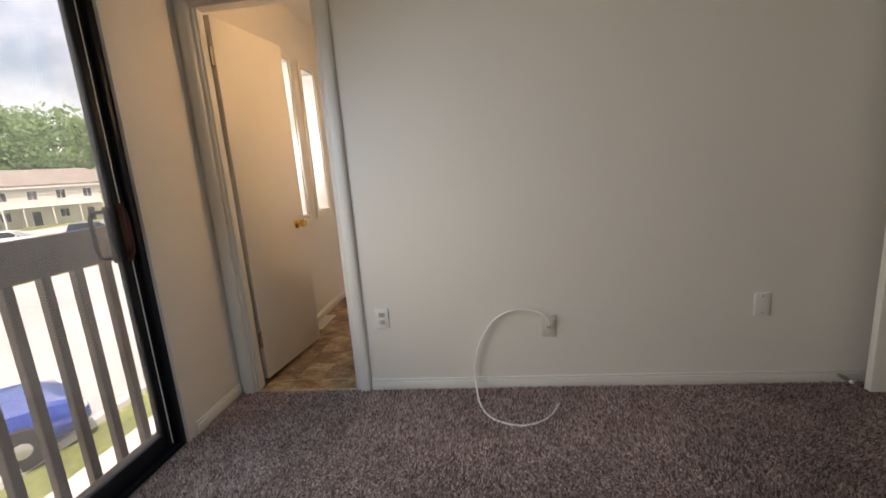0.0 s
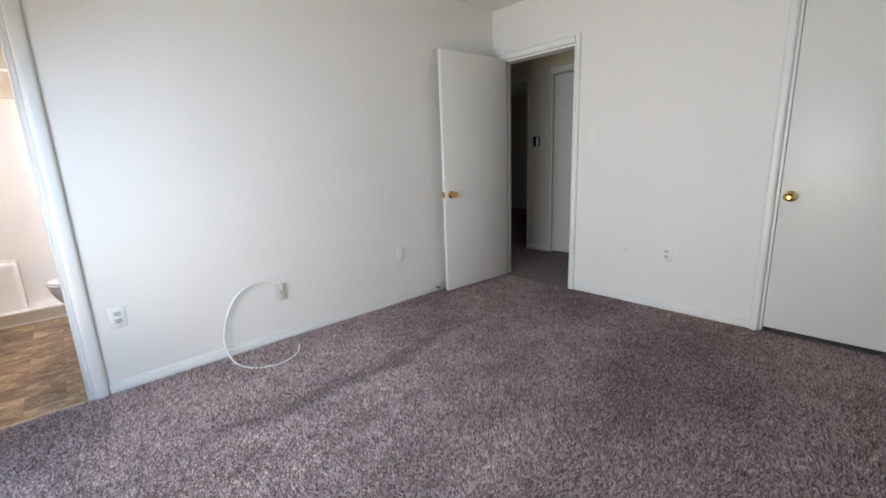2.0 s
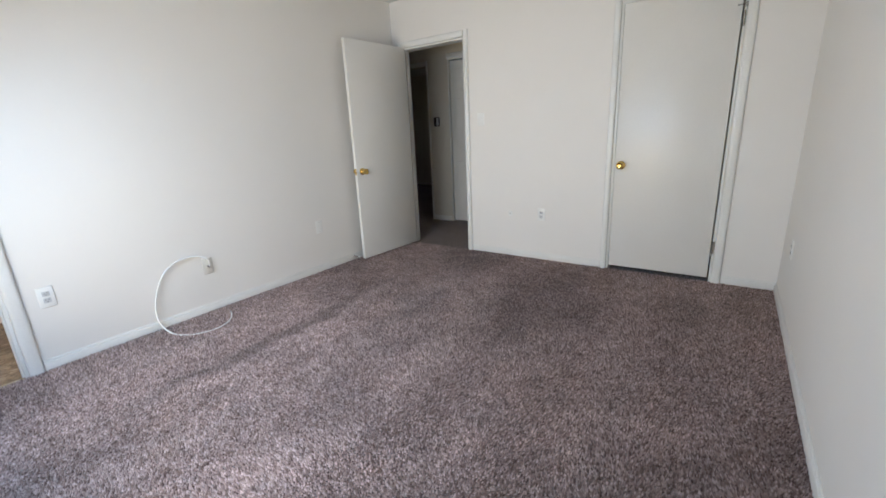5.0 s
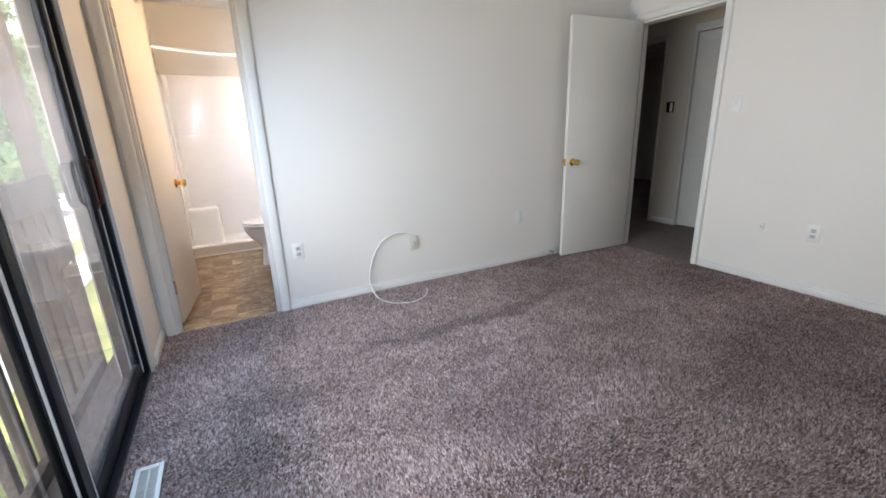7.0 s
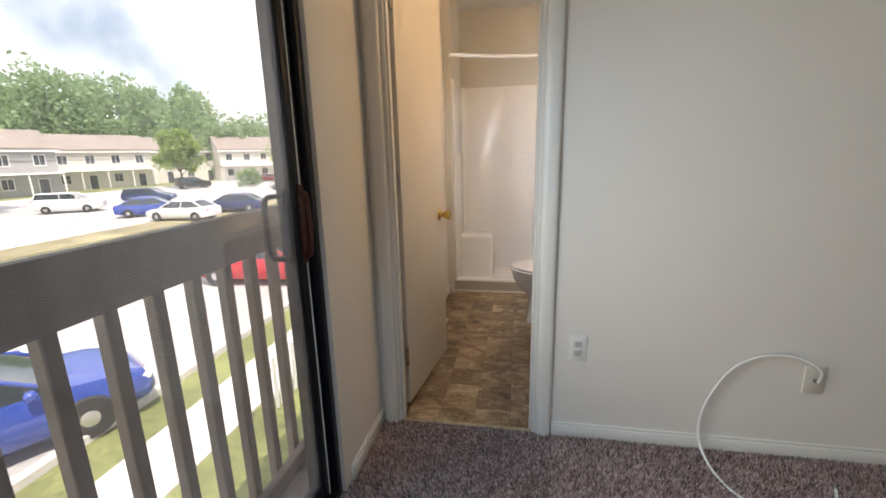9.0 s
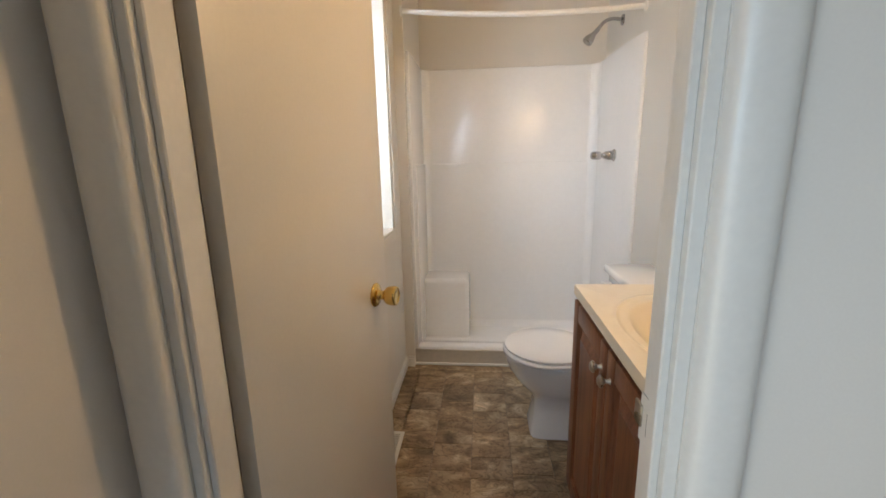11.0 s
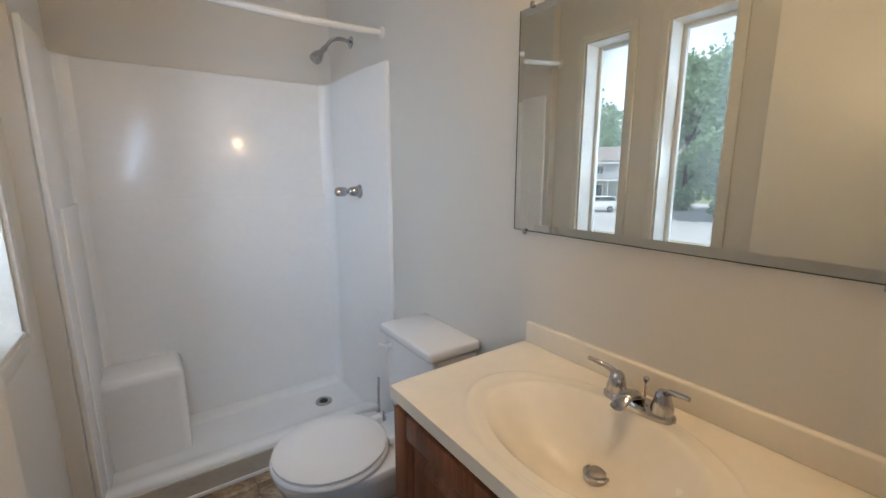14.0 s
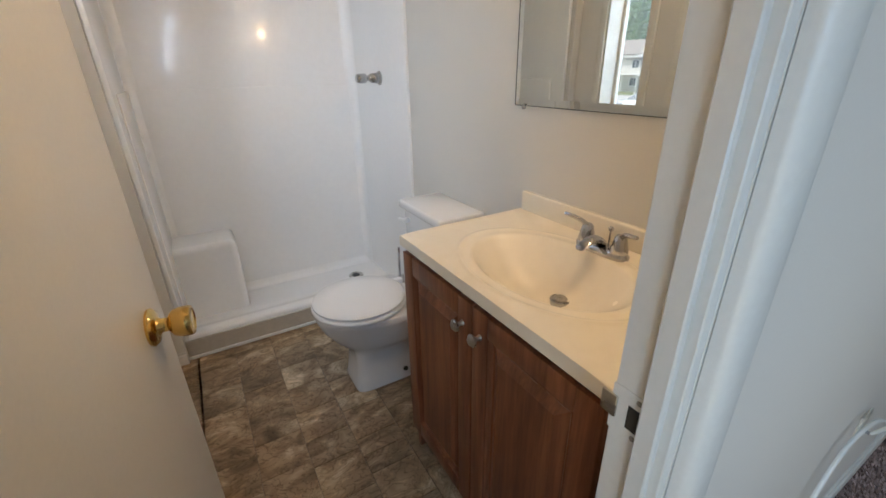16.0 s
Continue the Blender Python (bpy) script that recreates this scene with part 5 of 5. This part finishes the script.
# cars
def car_mesh_rings(stations):
    """Cross-sections of a body: (x, bottom, belt height, half width)."""
    rings = []
    for x, z0, z1, w in stations:
        rings.append([Vector((x, s * w * k, z0 + (z1 - z0) * f)) for s, k, f in
                      ((-1, 0.86, 0.0), (1, 0.86, 0.0), (1, 0.97, 0.15), (1, 1.0, 0.45), (1, 0.985, 0.75), (1, 0.90, 0.97), (1, 0.6, 1.0), (-1, 0.6, 1.0), (-1, 0.90, 0.97), (-1, 0.985, 0.75), (-1, 1.0, 0.45), (-1, 0.97, 0.15))])
    return rings


def car(name, label, colour, place, heading, tall=0.0, estate=False):
    """A parked car in its own frame: nose along +x."""
    paint = mat(name + "_paint", colour, 0.25, vary=0.03, scale=2, grain=30, bump=0, coat=0.8)
    ob = thing(name, label, "car", place, "parked cars", heading)
    t = tall
    body = car_mesh_rings([(-2.28, 0.45, 0.78 + t, 0.70), (-2.22, 0.30, 0.92 + t, 0.82), (-1.9, 0.24, 0.97 + t, 0.88), (-1.0, 0.20, 0.95 + t, 0.90), (0.0, 0.20, 0.93 + t, 0.90),
                           (0.95, 0.20, 0.92 + t, 0.89), (1.7, 0.22, 0.84 + t, 0.86), (2.15, 0.26, 0.72 + t, 0.80), (2.27, 0.34, 0.60 + t, 0.70)])
    part("body", loft(bmesh.new(), body), paint, ob, local=True, smooth=50)
    back = -2.15 if estate else -1.95
    rb = -1.95 if estate else -1.15
    cabin = []
    for z, x0, x1, w in ((0.90 + t, back, 1.15, 0.80), (1.12 + t, (back + rb) / 2, 0.78, 0.73), (1.36 + t, rb, 0.32, 0.64)):
        cabin.append([Vector((x0, -w, z)), Vector((x1, -w, z)), Vector((x1 + 0.06, 0, z)), Vector((x1, w, z)), Vector((x0, w, z)), Vector((x0 - 0.04, 0, z))])
    part("windows", loft(bmesh.new(), cabin), CARGLASS, ob, "dark car glass", local=True, smooth=25)
    roof = [[Vector((x0, -w, z)), Vector((x1, -w, z)), Vector((x1 + 0.05, 0, z + 0.01)), Vector((x1, w, z)), Vector((x0, w, z)), Vector((x0 - 0.04, 0, z))] for z, x0, x1, w in
            ((1.34 + t, rb - 0.03, 0.36, 0.66), (1.40 + t, rb + 0.05, 0.25, 0.62), (1.43 + t, rb + 0.3, 0.0, 0.45))]
    part("roof", loft(bmesh.new(), roof), paint, ob, local=True, smooth=50)
    for s in (-1, 1):
        part("pillar", tube(bmesh.new(), [(1.14, s * 0.79, 0.91 + t), (0.34, s * 0.645, 1.36 + t)], 0.035, 6), paint, ob, local=True)
        part("pillar", tube(bmesh.new(), [(-0.35, s * 0.80, 0.91 + t), (-0.42, s * 0.65, 1.36 + t)], 0.03, 6), paint, ob, local=True)
        part("pillar", tube(bmesh.new(), [(back + 0.02, s * 0.78, 0.91 + t), (rb, s * 0.645, 1.36 + t)], 0.05, 6), paint, ob, local=True)
        part("headlight", boxes((2.02, 2.24, s * 0.62 - 0.15, s * 0.62 + 0.15, 0.56 + t, 0.68 + t), bevel=0.03), HEADL, ob, "clear headlight", local=True)
        part("tail_light", boxes((-2.27, -2.16, s * 0.66 - 0.14, s * 0.66 + 0.14, 0.70 + t, 0.84 + t), bevel=0.02), TAIL, ob, "red tail light", local=True)
        part("door_mirror", boxes((0.78, 0.92, s * 0.97 - 0.07, s * 0.97 + 0.07, 0.93 + t, 1.05 + t), bevel=0.03), paint, ob, local=True)
        for x in (-1.38, 1.38):
            wh = part("wheel", lathe(bmesh.new(), [(0.20, -0.11), (0.31, -0.11), (0.335, -0.07), (0.335, 0.07), (0.31, 0.11), (0.20, 0.11)], pose(x, s * 0.80, 0.335, 90, 0, 0), 22), TYRE, ob, local=True)
            part("rim", lathe(bmesh.new(), [(0.04, -0.03), (0.205, -0.02), (0.215, 0.0), (0.205, 0.02), (0.04, 0.03)], pose(x, s * 0.885, 0.335, 90, 0, 0), 14), RIM, wh, "alloy rim", local=True)
    return ob


BLUE, NAVY, WHITE, RED, SILVER, BLACK = (0.012, 0.045, 0.28), (0.01, 0.025, 0.10), (0.72, 0.72, 0.72), (0.42, 0.012, 0.02), (0.42, 0.43, 0.44), (0.015, 0.017, 0.02)
on_lot = 0.022


def parked(name, label, colour, ax, ay, d, heading, **kw):
    x, y, z = out_at(ax, ay, d)
    return car(name, label, colour, (x, y, z + on_lot), heading, **kw)


car("blue_car", "bright blue car parked at the kerb below", BLUE, (-7.75, 1.95, GZ + on_lot), 60)
car("red_car", "bright red car parked in the lot", RED, (-8.4, 10.6, GZ + on_lot), 4)
car("blue_sedan", "deep blue sedan parked side-on", BLUE, (-27.4, 25.2, GZ + on_lot), 34)
car("navy_sedan", "navy blue sedan parked behind a white car", NAVY, (-22.2, 27.4, GZ + on_lot), 200)
parked("blue_hatchback", "navy blue hatchback parked behind a sedan", NAVY, -0.707, 0.707, 52, 25, estate=True)
parked("white_truck", "white pickup parked near the houses", WHITE, -0.785, 0.62, 47, 30, tall=0.25, estate=True)
car("white_sedan", "white sedan parked in the lot", WHITE, (-22.9, 23.2, GZ + on_lot), 185)
parked("dark_suv", "dark SUV parked beneath a small tree", BLACK, -0.653, 0.757, 72, 60, tall=0.25, estate=True)
parked("silver_car", "silver car parked by the verge", SILVER, -0.505, 0.863, 60, 10)
parked("grey_car", "silver hatchback parked by the verge", SILVER, -0.485, 0.875, 66, 12, estate=True)
parked("maroon_car", "maroon car parked in front of houses", (0.16, 0.01, 0.012), -0.535, 0.845, 82, 20)
parked("maroon_hatchback", "dark hatchback parked in front of houses", BLACK, -0.515, 0.857, 84, 20, estate=True)


# houses
def house(name, label, place, turn, width, depth, wall_mat, roof_mat, storeys=2, porch=True):
    """A two-storey row house: its front faces -y in its own frame, the ridge runs along x."""
    ob = thing(name, label, "house", place, "row houses", turn)
    h, rise = 2.9 * storeys + 0.4, 2.2
    part("wall", boxes((-width / 2, width / 2, 0, depth, 0, h)), wall_mat, ob, local=True, smooth=0)
    for s in (-1, 1):
        tri = [[Vector((s * (width / 2 - 0.12), 0, h)), Vector((s * (width / 2 - 0.12), depth, h)), Vector((s * (width / 2 - 0.12), depth / 2, h + rise))],
               [Vector((s * width / 2, 0, h)), Vector((s * width / 2, depth, h)), Vector((s * width / 2, depth / 2, h + rise))]]
        part("gable", loft(bmesh.new(), tri), wall_mat, ob, local=True, smooth=0)
    o = 0.55
    for s in (0, 1):
        y0, y1 = (-o, depth / 2) if s == 0 else (depth + o, depth / 2)
        z0 = h - o * rise / (depth / 2)
        ring = [[Vector((x, y0, z0)), Vector((x, y1, h + rise)), Vector((x, y1, h + rise + 0.16)), Vector((x, y0, z0 + 0.16))] for x in (-width / 2 - 0.4, width / 2 + 0.4)]
        part("roof", loft(bmesh.new(), ring), roof_mat, ob, local=True, smooth=0)
    part("fascia", boxes((-width / 2 - 0.4, width / 2 + 0.4, -o - 0.06, -o - 0.005, h - 0.62, h - 0.38)), WHITETRIM, ob, local=True)
    n = max(2, int(width / 3.2))
    for k in range(n):
        x = -width / 2 + (k + 0.5) * width / n
        for fl in range(storeys):
            z = 1.0 + 2.9 * fl
            if fl == 0 and k % 2 == 1:
                d = part("door", boxes((x - 0.5, x + 0.5, -0.06, -0.005, 0.0, 2.1), bevel=0.01), DARKPANE, ob, "dark house door", local=True)
                part("door_frame", boxes((x - 0.6, x - 0.5, -0.08, -0.004, 0, 2.1), (x + 0.5, x + 0.6, -0.08, -0.004, 0, 2.1), (x - 0.6, x + 0.6, -0.08, -0.004, 2.1, 2.2)), WHITETRIM, d, local=True)
                continue
            w = part("window", boxes((x - 0.55, x + 0.55, -0.05, -0.004, z, z + 1.25)), DARKPANE, ob, "dark house window", local=True)
            part("frame", boxes((x - 0.65, x - 0.55, -0.08, -0.003, z - 0.1, z + 1.35), (x + 0.55, x + 0.65, -0.08, -0.003, z - 0.1, z + 1.35), (x - 0.55, x + 0.55, -0.08, -0.003, z + 1.25, z + 1.35),
                                (x - 0.55, x + 0.55, -0.08, -0.003, z - 0.1, z), (x - 0.03, x + 0.03, -0.07, -0.003, z, z + 1.25)), WHITETRIM, w, local=True)
    if porch:
        part("porch_roof", boxes((-width / 2, width / 2, -1.5, -0.01, 2.75, 2.95), bevel=0.02), WHITETRIM, ob, local=True)
        for k in range(n + 1):
            x = -width / 2 + 0.1 + k * (width - 0.2) / n
            part("porch_post", boxes((x - 0.07, x + 0.07, -1.45, -1.31, 0, 2.75)), WHITETRIM, ob, local=True)
    return ob


def facing(ax, ay):
    return math.degrees(math.atan2(ay, ax)) - 90


house("row_house", "cream two-storey row house with russet roof", out_at(-0.775, 0.632, 86), facing(-0.775, 0.632) + 14, 20, 9, SIDING, ROOF)
house("row_house", "cream two-storey row house with brown roof", out_at(-0.668, 0.744, 96), facing(-0.668, 0.744) + 14, 14, 9, SIDING, ROOF, porch=False)
house("row_house", "pale two-storey house beyond the car park", out_at(-0.557, 0.83, 94), facing(-0.557, 0.83) + 18, 13, 8, SIDING, ROOF)
house("row_house", "grey-sided two-storey house with a russet roof", out_at(-0.842, 0.54, 74), facing(-0.842, 0.54) + 16, 14, 9, SIDING2, ROOF)


# trees
def leaves(centres, sizes, count, leaf, seed, flat=0.8):
    """Many small two-sided leaf sprays scattered in clumps. Returns vertices and faces."""
    g = np.random.default_rng(seed)
    pick = g.integers(0, len(centres), count)
    d = g.normal(size=(count, 3))
    d /= np.linalg.norm(d, axis=1)[:, None]
    r = g.random(count) ** 0.6
    p = centres[pick] + d * (r * sizes[pick])[:, None] * np.array([1, 1, flat]) + g.normal(size=(count, 3)) * (0.24 * sizes[pick])[:, None]
    u = g.normal(size=(count, 3))
    u /= np.linalg.norm(u, axis=1)[:, None]
    v = np.cross(u, g.normal(size=(count, 3)))
    v /= np.linalg.norm(v, axis=1)[:, None]
    s = leaf * (0.6 + 0.8 * g.random(count))[:, None]
    quad = np.stack([p - u * s, p + v * s * 0.6, p + u * s, p - v * s * 0.6], axis=1).reshape(-1, 3)
    return quad, np.arange(count * 4).reshape(-1, 4)


def leaf_mesh(name, quad, faces, material):
    me = bpy.data.meshes.new(name)
    me.vertices.add(len(quad))
    me.vertices.foreach_set("co", quad.ravel())
    me.loops.add(faces.size)
    me.loops.foreach_set("vertex_index", faces.ravel())
    me.polygons.add(len(faces))
    me.polygons.foreach_set("loop_start", np.arange(0, faces.size, 4))
    me.update(calc_edges=True)
    me.materials.append(material)
    return me


def tree(name, label, place, height, radius, count, leaf, material, seed, low=0.22):
    """A tapered trunk with limbs and an uneven crown of leaf sprays."""
    g = np.random.default_rng(seed)
    ob = thing(name, label, "bush" if name == "bush" else "tree", place, "trees and bushes")
    bm = tube(bmesh.new(), curve_points([(0, 0, 0), (0.06 * radius, 0, height * 0.25), (0, 0.05 * radius, height * 0.55), (0.03, 0, height * 0.9)], 5), 0.022 * height, 9, taper=0.15)
    part("trunk", bm, BARK, ob, local=True)
    n = 84
    z = height * (low + (1 - low) * g.random(n) ** 0.8) * 0.95
    span = radius * np.sqrt(np.clip(1 - ((z / height - 0.5) / 0.56) ** 2, 0.08, 1))
    a = g.random(n) * 2 * math.pi
    rr = span * (0.35 + 0.6 * g.random(n))
    centres = np.stack([rr * np.cos(a), rr * np.sin(a), z], axis=1)
    sizes = radius * (0.17 + 0.19 * g.random(n))
    bm = bmesh.new()
    for c in centres[:12]:
        tube(bm, curve_points([(0, 0, c[2] * 0.55), (c[0] * 0.5, c[1] * 0.5, c[2] * 0.82), tuple(c)], 3), 0.008 * height, 6, taper=0.3)
    part("limbs", bm, BARK, ob, local=True)
    quad, faces = leaves(centres, sizes, count, leaf, seed)
    crown = new("crown", leaf_mesh("crown", quad, faces, material))
    crown.parent = ob
    return ob


tree("shade_tree", "tall leafy green tree beside the car park", out_at(-0.338, 0.941, 30), 12.0, 3.2, 46000, 0.14, LEAF, 11, low=0.08)
tree("small_tree", "small lime-green tree in front of houses", out_at(-0.668, 0.744, 78), 8.7, 3.0, 9000, 0.24, LEAFBRIGHT, 12, low=0.35)
tree("shade_tree", "large leafy green tree by the parking lot", out_at(-0.93, 0.37, 42), 14.5, 5.0, 24000, 0.25, LEAF, 13, low=0.02)
tree("shade_tree", "broad leafy tree near a grey house", out_at(-0.885, 0.465, 52), 16.0, 4.6, 18000, 0.28, LEAF, 14, low=0.04)
tree("shade_tree", "leafy green tree between the houses", out_at(-0.605, 0.797, 100), 11.0, 4.6, 9000, 0.34, LEAF, 15, low=0.15)
tree("shade_tree", "light green tree by the far lot", out_at(-0.475, 0.88, 62), 8.0, 4.0, 11000, 0.24, LEAFBRIGHT, 16, low=0.10)
tree("bush", "round lime-green bush beside the lot", out_at(-0.915, 0.405, 30), 2.3, 1.3, 2600, 0.11, LEAFBRIGHT, 17, low=0.12)
tree("bush", "low green shrub near the white cars", out_at(-0.57, 0.82, 70), 2.6, 1.7, 1500, 0.16, LEAF, 18, low=0.12)


def woods():
    """The wooded ridge behind the houses, as one mass of leaf sprays."""
    g = np.random.default_rng(3)
    centres, sizes = [], []
    for k in range(380):
        a = math.radians(96 + 94 * g.random())
        d = 112 + 55 * g.random()
        top = (21.5 if a > math.radians(128) else 14.5) * (0.72 + 0.36 * g.random()) + (d - 112) * 0.05
        for z in np.arange(1.5, top, 2.6):
            centres.append((EYE.x + d * math.cos(a) + g.normal() * 1.2, EYE.y + d * math.sin(a) + g.normal() * 1.2, GZ + z))
            sizes.append((2.2 + 2.2 * g.random()) * (1.15 - 0.45 * z / top))
    quad, faces = leaves(np.array(centres), np.array(sizes), 210000, 0.50, 21)
    ob = new("far_woods", leaf_mesh("far_woods", quad, faces, LEAF))
    return tagged(ob, "dense green summer woods behind the houses", "woods", kind="stuff")


woods()

# white picket fence on the grass below
fence = thing("picket_fence", "low white picket fence on grass below the balcony", "fence", (-4.0, 6.2, GZ))
WHITEWOOD = mat("white_fence_paint", (0.75, 0.75, 0.73), 0.6, vary=0.05, scale=3, grain=30, bump=0.1)
for z in (0.25, 0.70):
    part("rail", boxes((-4.02, -3.985, 3.6, 8.8, GZ + z, GZ + z + 0.08)), WHITEWOOD, fence)
pick = boxes((-0.012, 0.012, -0.04, 0.04, 0.0, 0.9), bevel=0.004)
pick_mesh = mesh_of("picket", pick, WHITEWOOD)
for k in range(37):
    s = new("picket", pick_mesh)
    s.parent = fence
    s.location = (0.03, -2.55 + 0.14 * k, 0.03)

# ---- floor pieces ----
lay_tiles()


def lay_pile():
    """The carpet's tufts: small leaning spikes, brushed to and fro by the vacuum."""
    g = np.random.default_rng(9)
    step = 0.0076
    gx, gy = np.meshgrid(np.arange(W + 0.008, E - 0.004, step), np.arange(S + 0.006, -0.008, step))
    x, y = gx.ravel() + g.uniform(-0.45, 0.45, gx.size) * step, gy.ravel() + g.uniform(-0.45, 0.45, gx.size) * step
    keep = ~((x > -0.742) & (x < -0.641) & (y > -1.55) & (y < -1.235))
    x, y = x[keep], y[keep]
    n = len(x)
    swirl = np.sin(2.1 * x + 1.3 * y) + np.sin(3.7 * y - 1.1 * x + 2.0) + 0.8 * np.sin(6.0 * x + 4.1 * y + 1.0)
    track = np.sin(2 * math.pi * (y + 0.10 * np.sin(1.7 * x)) / 0.46)
    lean = 0.0045 * (0.7 * track + 0.45 * swirl) + g.normal(0, 0.0028, n)
    leanx = 0.0030 * np.sin(2.9 * x - 1.9 * y) + g.normal(0, 0.0032, n)
    tall = 0.0125 + g.normal(0, 0.0022, n) + 0.0012 * swirl
    turn, r = g.random(n) * 2 * math.pi, 0.0050 + 0.0017 * g.random(n)
    verts = np.empty((n, 4, 3))
    for k in range(3):
        a = turn + 2 * math.pi * k / 3
        verts[:, k] = np.stack([x + r * np.cos(a), y + r * np.sin(a), np.full(n, -0.001)], axis=1)
    verts[:, 3] = np.stack([x + leanx, y + lean, tall], axis=1)
    at = np.arange(n)[:, None] * 4
    faces = np.concatenate([at + np.array([0, 1, 3]), at + np.array([1, 2, 3]), at + np.array([2, 0, 3])], axis=0)
    me = bpy.data.meshes.new("pile")
    me.vertices.add(n * 4)
    me.vertices.foreach_set("co", verts.ravel())
    me.loops.add(faces.size)
    me.loops.foreach_set("vertex_index", faces.ravel())
    me.polygons.add(len(faces))
    me.polygons.foreach_set("loop_start", np.arange(0, faces.size, 3))
    me.update(calc_edges=True)
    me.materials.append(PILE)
    ob = new("pile", me)
    ob.parent = bpy.data.objects["floor"]
    return tagged(ob, "mauve-brown carpet tufts", kind="stuff")


lay_pile()
